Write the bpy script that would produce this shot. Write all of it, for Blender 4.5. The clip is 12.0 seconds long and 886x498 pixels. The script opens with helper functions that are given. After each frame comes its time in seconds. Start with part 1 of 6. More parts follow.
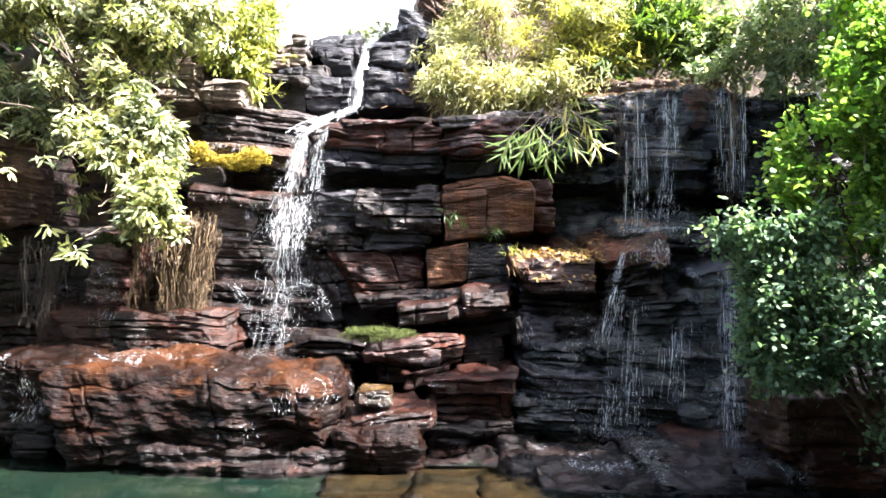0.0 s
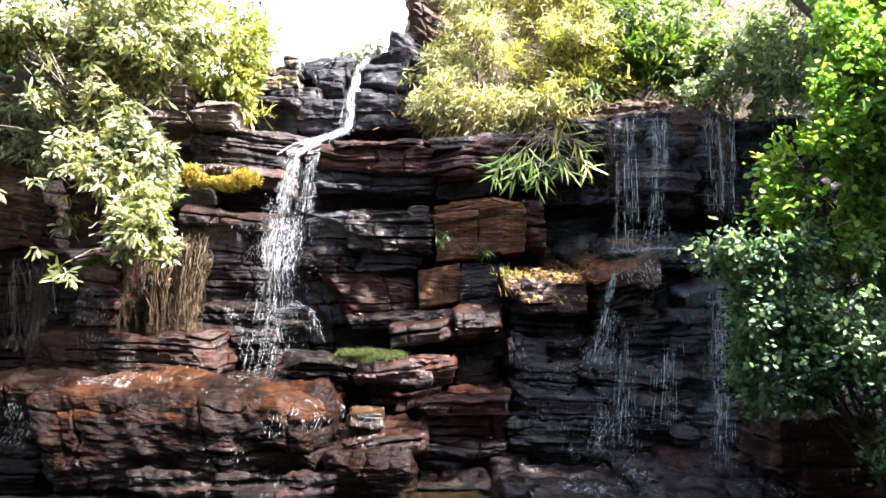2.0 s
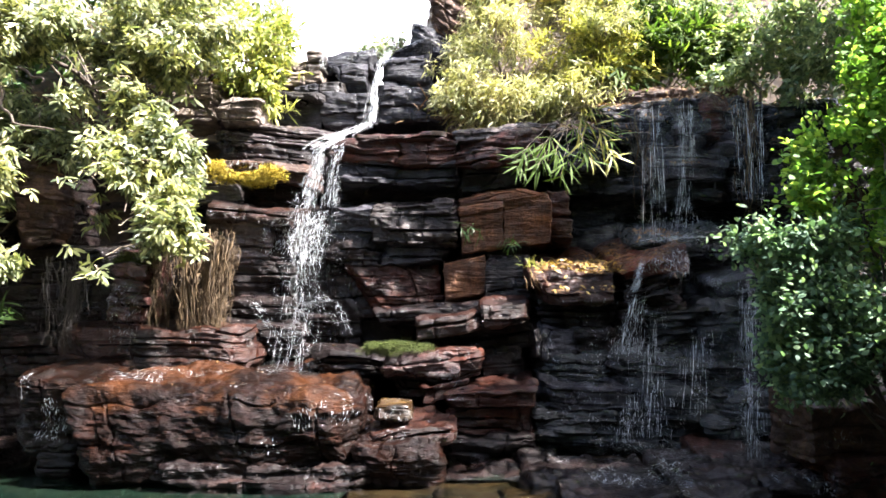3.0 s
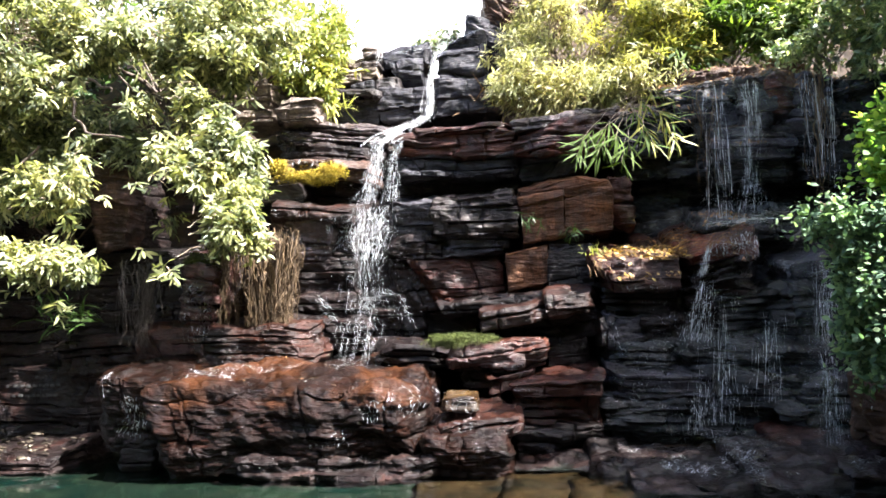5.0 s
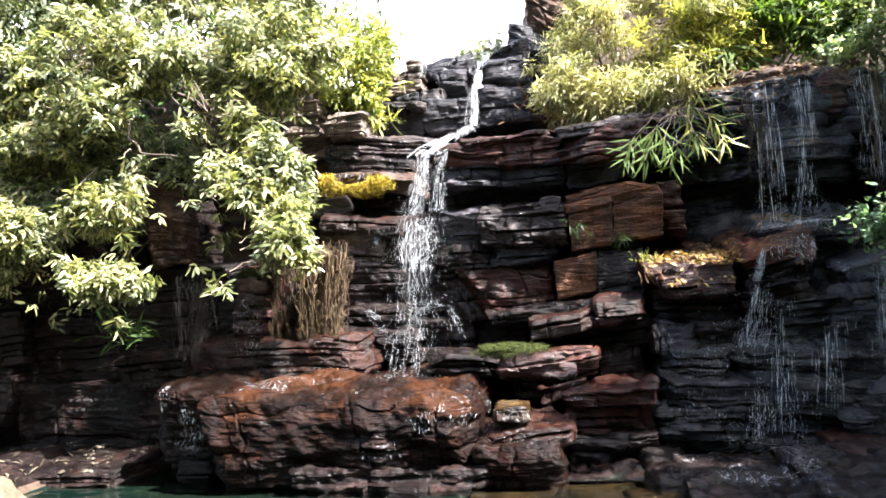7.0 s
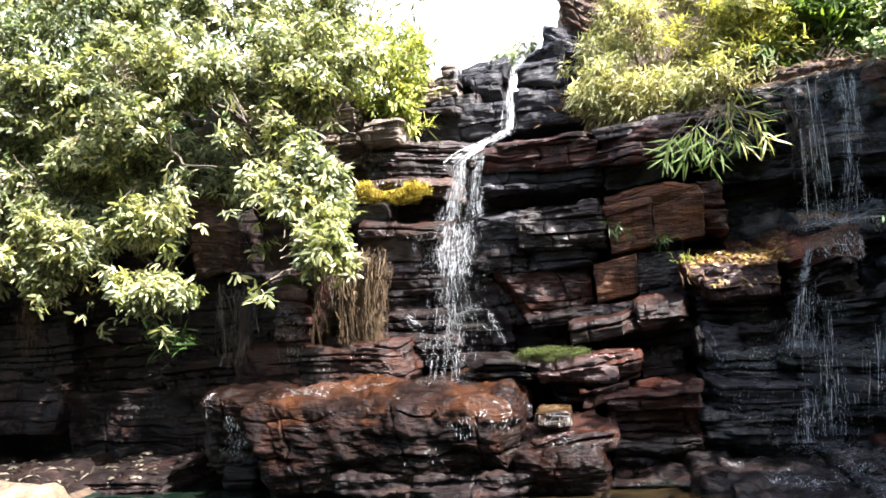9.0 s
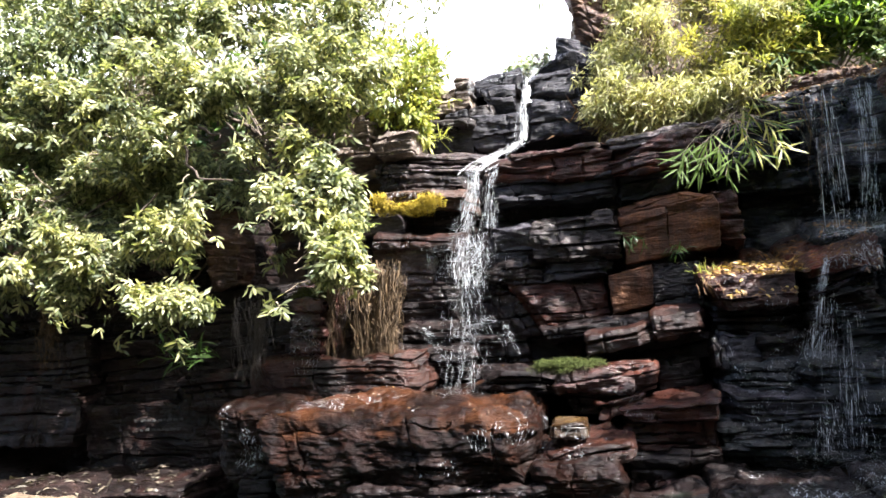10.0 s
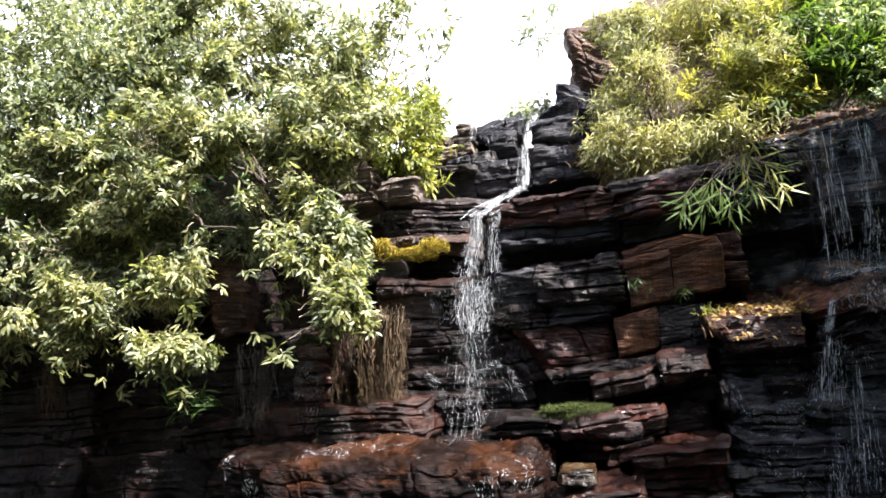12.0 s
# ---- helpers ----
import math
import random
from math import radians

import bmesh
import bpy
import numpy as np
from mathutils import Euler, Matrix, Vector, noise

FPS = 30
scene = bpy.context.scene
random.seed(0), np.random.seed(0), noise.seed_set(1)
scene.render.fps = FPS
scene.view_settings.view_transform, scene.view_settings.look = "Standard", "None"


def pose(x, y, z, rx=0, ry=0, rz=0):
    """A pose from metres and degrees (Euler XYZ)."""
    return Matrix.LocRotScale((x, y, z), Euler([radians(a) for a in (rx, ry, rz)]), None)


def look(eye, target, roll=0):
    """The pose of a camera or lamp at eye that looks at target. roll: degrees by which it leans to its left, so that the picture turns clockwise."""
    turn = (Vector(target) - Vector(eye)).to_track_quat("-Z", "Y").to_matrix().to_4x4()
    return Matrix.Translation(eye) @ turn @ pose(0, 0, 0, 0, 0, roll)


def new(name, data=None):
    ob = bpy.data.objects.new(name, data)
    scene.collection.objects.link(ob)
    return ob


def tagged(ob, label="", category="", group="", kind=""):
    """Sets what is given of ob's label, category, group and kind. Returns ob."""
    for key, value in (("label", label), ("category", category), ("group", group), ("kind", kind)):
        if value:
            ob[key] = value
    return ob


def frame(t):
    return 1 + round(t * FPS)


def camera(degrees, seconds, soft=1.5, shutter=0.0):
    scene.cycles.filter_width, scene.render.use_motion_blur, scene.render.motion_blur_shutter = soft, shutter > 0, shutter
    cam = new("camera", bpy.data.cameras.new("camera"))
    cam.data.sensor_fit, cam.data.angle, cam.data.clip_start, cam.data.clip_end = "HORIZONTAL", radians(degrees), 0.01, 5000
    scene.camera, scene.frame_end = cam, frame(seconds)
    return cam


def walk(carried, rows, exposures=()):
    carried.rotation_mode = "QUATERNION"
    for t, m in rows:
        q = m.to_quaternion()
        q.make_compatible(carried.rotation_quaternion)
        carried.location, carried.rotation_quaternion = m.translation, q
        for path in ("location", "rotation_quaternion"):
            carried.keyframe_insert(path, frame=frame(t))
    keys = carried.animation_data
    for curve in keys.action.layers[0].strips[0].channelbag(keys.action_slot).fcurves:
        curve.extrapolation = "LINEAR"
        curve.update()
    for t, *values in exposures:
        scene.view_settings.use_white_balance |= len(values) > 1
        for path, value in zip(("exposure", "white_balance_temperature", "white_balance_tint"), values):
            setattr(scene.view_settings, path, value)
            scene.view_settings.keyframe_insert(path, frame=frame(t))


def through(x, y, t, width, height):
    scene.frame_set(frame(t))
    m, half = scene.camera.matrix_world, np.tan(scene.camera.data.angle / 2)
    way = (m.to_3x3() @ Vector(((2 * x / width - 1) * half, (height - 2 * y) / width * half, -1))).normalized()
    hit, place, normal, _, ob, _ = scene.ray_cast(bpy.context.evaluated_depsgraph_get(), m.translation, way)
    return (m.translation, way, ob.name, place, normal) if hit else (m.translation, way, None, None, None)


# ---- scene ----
# One phone on the spot: it turns to the left and a little up.
cam = camera(60.0, 12.0, soft=1.6)
EYE = 1.5
ROWS = [
    (0.0, 0.00, 5.00, 0.40),
    (0.5, 0.19, 5.33, 0.01),
    (1.0, 0.13, 5.39, 0.04),
    (1.5, -0.33, 6.08, 0.31),
    (2.0, -0.62, 6.57, 0.20),
    (2.5, 0.33, 6.31, -0.21),
    (3.0, 1.29, 5.99, -0.43),
    (4.8, 5.01, 5.35, -1.61),
    (5.0, 5.89, 5.47, -1.89),
    (5.5, 6.75, 5.01, -2.00),
    (6.0, 7.69, 5.73, -2.18),
    (6.5, 8.91, 6.18, -2.58),
    (7.0, 9.43, 6.36, -2.79),
    (9.0, 12.27, 6.88, -3.48),
    (9.5, 12.94, 7.19, -3.78),
    (10.0, 13.29, 7.81, -3.67),
    (10.5, 13.76, 8.21, -3.55),
    (11.0, 14.04, 8.76, -3.50),
    (11.5, 14.29, 9.50, -3.53),
    (12.0, 13.33, 11.17, -4.30),
]
walk(cam, [(t, pose(0, 0, EYE) @ pose(0, 0, 0, 0, 0, yaw) @ pose(0, 0, 0, 90 + pitch) @ pose(0, 0, 0, 0, 0, roll)) for t, yaw, pitch, roll in ROWS],
     [(0, 3.47, 6060, 14), (1.5, 3.20, 6060, 14), (2.5, 3.04, 6060, 14), (5.5, 3.06, 6060, 14), (7, 2.92, 6060, 14), (9.5, 2.74, 6060, 14), (11, 2.42, 6060, 14), (11.5, 2.34, 6060, 14), (12, 2.1, 6060, 14)])

# ---- sky and sun ----
SUN_AZ, SUN_EL = 108.0, 56.0    # degrees clockwise from +y, and above the horizon
world = bpy.data.worlds.new("sky")
scene.world = world
world.use_nodes = True
wn = world.node_tree.nodes
sky = wn.new("ShaderNodeTexSky")
sky.sky_type, sky.sun_disc = "NISHITA", False
sky.sun_elevation, sky.sun_rotation = radians(SUN_EL), radians(SUN_AZ)
sky.dust_density, sky.ozone_density = 4.0, 0.5
wn["Background"].inputs["Strength"].default_value = 0.085
world.node_tree.links.new(sky.outputs[0], wn["Background"].inputs["Color"])
sun = new("sun", bpy.data.lights.new("sun", "SUN"))
sun.data.energy, sun.data.angle, sun.data.color = 5.0, radians(0.6), (1.0, 0.94, 0.84)
to_sun = Vector((math.sin(radians(SUN_AZ)) * math.cos(radians(SUN_EL)), math.cos(radians(SUN_AZ)) * math.cos(radians(SUN_EL)), math.sin(radians(SUN_EL))))
sun.matrix_world = look(to_sun * 60, (0, 0, 0))

# ---- materials ----


def shader(name):
    m = bpy.data.materials.new(name)
    m.use_nodes = True
    n, l = m.node_tree.nodes, m.node_tree.links
    return m, n, l, n["Principled BSDF"]


def ramp(n, l, src, stops):
    r = n.new("ShaderNodeValToRGB")
    e = r.color_ramp.elements
    while len(e) < len(stops):
        e.new(0.5)
    for k, (at, c) in enumerate(stops):
        e[k].position = at
        e[k].color = (*c, 1) if len(c) == 3 else (c[0], c[0], c[0], 1)
    l.new(src, r.inputs[0])
    return r.outputs[0]


def noise_node(n, l, vec, scale, detail=4.0, rough=0.55):
    t = n.new("ShaderNodeTexNoise")
    t.inputs["Scale"].default_value, t.inputs["Detail"].default_value, t.inputs["Roughness"].default_value = scale, detail, rough
    if vec is not None:
        l.new(vec, t.inputs["Vector"])
    return t.outputs["Fac"]


def stretched(n, l, scale, rot=(0, 0, 0)):
    g = n.new("ShaderNodeNewGeometry")
    m = n.new("ShaderNodeMapping")
    m.inputs["Scale"].default_value = scale
    m.inputs["Rotation"].default_value = [radians(a) for a in rot]
    l.new(g.outputs["Position"], m.inputs["Vector"])
    return m.outputs[0]


def mixed(n, l, fac, a, b, kind="MIX"):
    m = n.new("ShaderNodeMix")
    m.data_type, m.blend_type = "RGBA", kind
    for sock, v in ((0, fac), (6, a), (7, b)):
        if isinstance(v, bpy.types.NodeSocket):
            l.new(v, m.inputs[sock])
        elif sock == 0:
            m.inputs[0].default_value = v
        else:
            m.inputs[sock].default_value = (*v, 1)
    return m.outputs[2]


def math_node(n, l, op, a, b):
    m = n.new("ShaderNodeMath")
    m.operation = op
    for k, v in enumerate((a, b)):
        if isinstance(v, bpy.types.NodeSocket):
            l.new(v, m.inputs[k])
        else:
            m.inputs[k].default_value = v
    return m.outputs[0]


def rock_material(name, dark, mid, light, stain, stain_at=0.56, wet=(0.24, 0.58), bump=0.9, rise=None, film=0.25, coat=0.6, glaze=0.16, ripple=0.55):
    m, n, l, p = shader(name)
    world_pos = stretched(n, l, (1, 1, 1))
    beds = stretched(n, l, (1.3, 1.3, 3.6), (0, 3, 0))
    base = ramp(n, l, noise_node(n, l, beds, 1.6, 6, 0.62), [(0.30, dark), (0.52, mid), (0.72, light)])
    mask = noise_node(n, l, world_pos, 1.1, 5, 0.6)
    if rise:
        # the stain colour strengthens with height and weakens lower down
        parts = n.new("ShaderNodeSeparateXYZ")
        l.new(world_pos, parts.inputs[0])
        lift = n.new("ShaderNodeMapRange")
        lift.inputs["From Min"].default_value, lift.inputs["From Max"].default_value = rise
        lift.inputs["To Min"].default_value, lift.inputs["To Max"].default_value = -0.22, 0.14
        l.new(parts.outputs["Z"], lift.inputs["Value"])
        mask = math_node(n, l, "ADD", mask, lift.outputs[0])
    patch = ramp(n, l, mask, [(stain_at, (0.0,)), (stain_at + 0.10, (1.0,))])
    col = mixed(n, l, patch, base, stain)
    info = n.new("ShaderNodeObjectInfo")
    tone = ramp(n, l, info.outputs["Random"], [(0.0, (0.72, 0.72, 0.74)), (1.0, (1.2, 1.15, 1.1))])
    col = mixed(n, l, 1.0, col, tone, "MULTIPLY")
    speck = ramp(n, l, noise_node(n, l, world_pos, 38, 3, 0.6), [(0.35, (0.6, 0.6, 0.6)), (0.65, (1.25, 1.25, 1.25))])
    col = mixed(n, l, 0.8, col, speck, "MULTIPLY")
    drip = stretched(n, l, (5.0, 5.0, 0.35))
    streak = ramp(n, l, noise_node(n, l, drip, 1.5, 4, 0.6), [(0.42, (0.45, 0.45, 0.47)), (0.6, (1.0, 1.0, 1.0))])
    col = mixed(n, l, 0.75, col, streak, "MULTIPLY")
    l.new(col, p.inputs["Base Color"])
    gloss = ramp(n, l, noise_node(n, l, world_pos, 3.2, 5, 0.65), [(0.36, (wet[0],)), (0.64, (wet[1],))])
    l.new(gloss, p.inputs["Roughness"])
    p.inputs["Specular IOR Level"].default_value = film
    # a film of water over the stone, thicker in patches
    damp = ramp(n, l, noise_node(n, l, stretched(n, l, (1.6, 1.6, 0.8)), 1.7, 4, 0.6), [(0.36, (0.15 * coat,)), (0.58, (coat,))])
    l.new(damp, p.inputs["Coat Weight"])
    p.inputs["Coat Roughness"].default_value, p.inputs["Coat IOR"].default_value = glaze, 1.4
    fine = noise_node(n, l, stretched(n, l, (1.0, 1.0, 5.0), (0, 2, 0)), 5.0, 5, 0.62)
    grit = noise_node(n, l, world_pos, 34, 3, 0.6)
    leaves = n.new("ShaderNodeTexNoise")
    leaves.inputs["Scale"].default_value, leaves.inputs["Detail"].default_value, leaves.inputs["Roughness"].default_value = 2.6, 4.0, 0.55
    l.new(stretched(n, l, (1.0, 1.0, 7.5), (0, 2, 0)), leaves.inputs["Vector"])
    split = n.new("ShaderNodeValToRGB")
    split.color_ramp.interpolation = "CONSTANT"
    for k in range(2, 12):
        split.color_ramp.elements.new(0.3 + 0.035 * k)
    for k, e in enumerate(split.color_ramp.elements):
        e.position, e.color = 0.28 + 0.036 * k, (k / 11, k / 11, k / 11, 1)
    l.new(leaves.outputs["Fac"], split.inputs[0])
    crack = n.new("ShaderNodeTexVoronoi")
    crack.feature = "DISTANCE_TO_EDGE"
    crack.inputs["Scale"].default_value = 3.1
    wob = n.new("ShaderNodeVectorMath")
    wob.operation = "ADD"
    turb = n.new("ShaderNodeTexNoise")
    turb.inputs["Scale"].default_value, turb.inputs["Detail"].default_value = 5.0, 4.0
    shift = n.new("ShaderNodeVectorMath")
    shift.operation = "SCALE"
    shift.inputs["Scale"].default_value = 0.35
    l.new(world_pos, turb.inputs["Vector"])
    l.new(turb.outputs["Color"], shift.inputs[0])
    l.new(stretched(n, l, (0.8, 0.8, 2.2), (0, 5, 0)), wob.inputs[0])
    l.new(shift.outputs[0], wob.inputs[1])
    l.new(wob.outputs[0], crack.inputs["Vector"])
    line = ramp(n, l, crack.outputs["Distance"], [(0.0, (0.0,)), (0.045, (1.0,))])
    crumb = noise_node(n, l, stretched(n, l, (1.0, 1.0, 2.6), (0, 2, 0)), 13.0, 4, 0.65)
    height = math_node(n, l, "ADD", math_node(n, l, "MULTIPLY", fine, 0.6), math_node(n, l, "MULTIPLY", grit, 0.14))
    height = math_node(n, l, "ADD", height, math_node(n, l, "MULTIPLY", crumb, 0.45))
    height = math_node(n, l, "ADD", height, math_node(n, l, "MULTIPLY", split.outputs[0], 0.42))
    height = math_node(n, l, "ADD", height, math_node(n, l, "MULTIPLY", line, 0.10))
    b = n.new("ShaderNodeBump")
    b.inputs["Strength"].default_value, b.inputs["Distance"].default_value = bump, 0.06
    l.new(height, b.inputs["Height"])
    l.new(b.outputs[0], p.inputs["Normal"])
    skin = n.new("ShaderNodeBump")
    skin.inputs["Strength"].default_value, skin.inputs["Distance"].default_value = ripple, 0.05
    l.new(noise_node(n, l, stretched(n, l, (1.0, 1.0, 2.2)), 12.0, 3, 0.6), skin.inputs["Height"])
    l.new(skin.outputs[0], p.inputs["Coat Normal"])
    return m


DARK = rock_material("wet_black_rock", (0.004769, 0.003165, 0.003063), (0.01375, 0.008992, 0.008419), (0.04219, 0.02659, 0.02352), (0.04035, 0.01392, 0.009844), 0.60, film=0.15, coat=0.65, glaze=0.08, ripple=0.9)
# black rock again, blue sky light on the shaded side put in its colour
DARK_SKYLIT = rock_material("wet_black_rock_skylit", (0.002808, 0.004085, 0.004998), (0.008424, 0.01181, 0.01431), (0.02808, 0.03754, 0.0443), (0.01512, 0.01435, 0.0142), 0.62, film=0.2, coat=1.0, glaze=0.06, ripple=1.0)
RUST = rock_material("rust_red_rock", (0.01091, 0.003612, 0.00209), (0.03151, 0.009873, 0.005225), (0.06668, 0.02311, 0.01211), (0.006059, 0.003371, 0.002507), 0.55, film=0.27, coat=0.4, glaze=0.09, ripple=0.85)
BROWN = rock_material("wet_brown_rock", (0.01242, 0.004801, 0.003427), (0.04554, 0.01364, 0.008033), (0.1076, 0.03285, 0.01767), (0.12, 0.02653, 0.01178), 0.58, film=0.2, coat=0.45, glaze=0.08, ripple=0.9)
GREY = rock_material("wet_grey_rock", (0.01208, 0.01009, 0.01005), (0.03864, 0.0325, 0.03122), (0.09418, 0.07842, 0.07197), (0.02415, 0.01793, 0.01588), 0.62, film=0.2, coat=0.45)
TAN = rock_material("dry_tan_rock", (0.0408, 0.0216, 0.0144), (0.096, 0.0528, 0.0348), (0.186, 0.108, 0.0732), (0.0288, 0.0168, 0.0132), 0.60, (0.5, 0.9), coat=0.25)
PALE = rock_material("pale_dry_rock", (0.12, 0.1, 0.085), (0.27, 0.22, 0.18), (0.42, 0.36, 0.3), (0.07, 0.06, 0.055), 0.56, (0.6, 0.95), coat=0.0)
ORANGE = rock_material("orange_patched_wet_rock", (0.003444, 0.001631, 0.001028), (0.01034, 0.003889, 0.002148), (0.02756, 0.008778, 0.003969), (0.046, 0.0168, 0.0058), 0.61, (0.30, 0.55), 1.0, (0.42, 0.75), 0.08, coat=0.6, glaze=0.06, ripple=1.0)
PEACH = rock_material("peach_dry_rock", (0.114, 0.0841, 0.0546), (0.156, 0.116, 0.0754), (0.198, 0.1508, 0.0988), (0.102, 0.0754, 0.052), 0.6, (0.7, 0.95), 0.25, coat=0.0)
SLATE = rock_material("slate_grey_rock", (0.0161, 0.0161, 0.0204), (0.0345, 0.0345, 0.0432), (0.0713, 0.069, 0.0816), (0.0207, 0.0184, 0.0204), 0.60, film=0.2, coat=0.45, glaze=0.1, ripple=0.8)
UMBER = rock_material("umber_rock", (0.0585, 0.0232, 0.01037), (0.153, 0.06122, 0.02514), (0.297, 0.1298, 0.05666), (0.063, 0.04173, 0.02992), 0.58, (0.45, 0.8), coat=0.15)
# reddish rock lightened to pink-grey: the wet glare on it is in the colour
ROSE_GLARE = rock_material("wet_rose_rock_glare", (0.0231, 0.01584, 0.01518), (0.0561, 0.04092, 0.03894), (0.1122, 0.0858, 0.08052), (0.0264, 0.0132, 0.01122), 0.58, (0.2, 0.5), film=0.4, coat=0.8)
MAROON = rock_material("wet_maroon_rock", (0.01173, 0.004104, 0.003533), (0.03988, 0.01368, 0.01104), (0.0997, 0.04013, 0.0318), (0.02346, 0.01094, 0.009715), 0.56, (0.18, 0.5), film=0.4, coat=0.8, glaze=0.08, ripple=0.9)
OCHRE = rock_material("wet_ochre_rock", (0.016, 0.008, 0.004), (0.05, 0.026, 0.009), (0.12, 0.07, 0.02), (0.02, 0.01, 0.007), 0.52, (0.15, 0.5), 0.9, None, 0.35)


def leaf_material(name, dark, mid, light, gloss=0.42, through=0.35):
    m, n, l, p = shader(name)
    g = n.new("ShaderNodeNewGeometry")
    col = ramp(n, l, g.outputs["Random Per Island"], [(0.0, dark), (0.5, mid), (1.0, light)])
    patch = ramp(n, l, noise_node(n, l, stretched(n, l, (1, 1, 1)), 1.3, 3), [(0.35, (0.7, 0.75, 0.7)), (0.65, (1.2, 1.15, 1.0))])
    col = mixed(n, l, 1.0, col, patch, "MULTIPLY")
    l.new(col, p.inputs["Base Color"])
    p.inputs["Roughness"].default_value = gloss
    t = n.new("ShaderNodeBsdfTranslucent")
    l.new(mixed(n, l, 1.0, col, (1.45, 1.5, 0.85), "MULTIPLY"), t.inputs["Color"])
    mx = n.new("ShaderNodeMixShader")
    mx.inputs[0].default_value = through
    l.new(p.outputs[0], mx.inputs[1])
    l.new(t.outputs[0], mx.inputs[2])
    l.new(mx.outputs[0], n["Material Output"].inputs[0])
    return m


LEAF_LEFT = leaf_material("pale_green_leaf", (0.042, 0.058, 0.03), (0.195, 0.22, 0.108), (0.60, 0.585, 0.34), 0.46, 0.40)
LEAF_GREY = leaf_material("grey_green_leaf", (0.07, 0.12, 0.065), (0.22, 0.28, 0.16), (0.46, 0.50, 0.31), 0.5)
LEAF_DEEP = leaf_material("deep_green_leaf", (0.02, 0.05, 0.015), (0.045, 0.10, 0.025), (0.12, 0.18, 0.05))
LEAF_SHADE = leaf_material("shaded_grey_green_leaf", (0.06, 0.085, 0.055), (0.19, 0.22, 0.14), (0.44, 0.46, 0.29), 0.6, 0.4)
LEAF_YELLOW = leaf_material("yellow_green_leaf", (0.10, 0.13, 0.035), (0.25, 0.285, 0.075), (0.48, 0.45, 0.13), 0.5, 0.4)
LEAF_LIME = leaf_material("lime_leaf", (0.15, 0.16, 0.04), (0.34, 0.335, 0.085), (0.60, 0.54, 0.18), 0.45, 0.45)
LEAF_COOL = leaf_material("cool_green_leaf", (0.045, 0.09, 0.058), (0.14, 0.235, 0.145), (0.25, 0.35, 0.19), 0.7, 0.35)
LEAF_BUSH = leaf_material("fine_pale_leaf", (0.13, 0.13, 0.06), (0.335, 0.335, 0.165), (0.58, 0.55, 0.33), 0.55, 0.38)
LEAF_BAMBOO = leaf_material("bamboo_leaf", (0.035, 0.075, 0.012), (0.08, 0.14, 0.024), (0.17, 0.24, 0.04), 0.7, 0.5)
LEAF_SHRUB = leaf_material("bright_green_leaf", (0.06, 0.14, 0.025), (0.18, 0.33, 0.06), (0.42, 0.54, 0.11), 0.65, 0.5)
LEAF_STRAW = leaf_material("straw_leaf", (0.09, 0.045, 0.014), (0.26, 0.15, 0.035), (0.58, 0.40, 0.10), 0.5, 0.2)
LEAF_DULL = leaf_material("dead_wet_leaf", (0.012, 0.009, 0.007), (0.045, 0.036, 0.028), (0.16, 0.14, 0.115), 0.45, 0.1)
LEAF_DRY = leaf_material("dry_leaf", (0.035, 0.018, 0.009), (0.10, 0.05, 0.02), (0.26, 0.14, 0.05), 0.7, 0.15)


def plain_material(name, lo, hi, rough=0.8, scale=6.0, stretch=(1, 1, 1), bump=0.3, sheen=0.5):
    m, n, l, p = shader(name)
    v = stretched(n, l, stretch)
    f = noise_node(n, l, v, scale, 6, 0.6)
    l.new(ramp(n, l, f, [(0.32, lo), (0.68, hi)]), p.inputs["Base Color"])
    p.inputs["Roughness"].default_value = rough
    p.inputs["Specular IOR Level"].default_value = sheen
    b = n.new("ShaderNodeBump")
    b.inputs["Strength"].default_value, b.inputs["Distance"].default_value = bump, 0.03
    l.new(f, b.inputs["Height"])
    l.new(b.outputs[0], p.inputs["Normal"])
    return m


BARK = plain_material("grey_brown_bark", (0.04, 0.03, 0.022), (0.13, 0.10, 0.075), 0.85, 14, (1, 1, 0.3), 0.6)
TWIG = plain_material("dry_twig", (0.13, 0.10, 0.07), (0.40, 0.33, 0.24), 0.8, 20)
ROOT = plain_material("fibrous_root", (0.02, 0.012, 0.006), (0.13, 0.082, 0.036), 0.85, 22, (1, 1, 0.12), 1.0)
ROOT_WET = plain_material("wet_black_root", (0.012, 0.010, 0.008), (0.05, 0.04, 0.03), 0.4, 22, (1, 1, 0.2), 0.5)
MOSS_Y = plain_material("yellow_moss", (0.2, 0.145, 0.012), (0.52, 0.40, 0.035), 0.95, 18, (1, 1, 1), 1.0)
MOSS_G = plain_material("green_moss", (0.025, 0.038, 0.005), (0.075, 0.095, 0.011), 0.95, 24, (1, 1, 1), 1.0)
SOIL = plain_material("leafy_soil", (0.012, 0.008, 0.005), (0.075, 0.046, 0.026), 0.9, 9, (1, 1, 1), 0.8)
BED_OCHRE = plain_material("ochre_stream_bed", (0.0065, 0.00325, 0.00195), (0.039, 0.0156, 0.00585), 0.8, 3.2, (1, 1, 1), 0.6, 0.1)
BED = plain_material("pool_bed", (0.002, 0.008, 0.0075), (0.016, 0.018, 0.012), 0.9, 1.6, (1, 1, 1), 0.4, 0.0)
HAZE, _n, _l, _p = shader("bright_haze")
_p.inputs["Base Color"].default_value = (0.8, 0.82, 0.85, 1)
_p.inputs["Emission Color"].default_value = (0.97, 0.98, 1.0, 1)
_p.inputs["Emission Strength"].default_value = 0.22
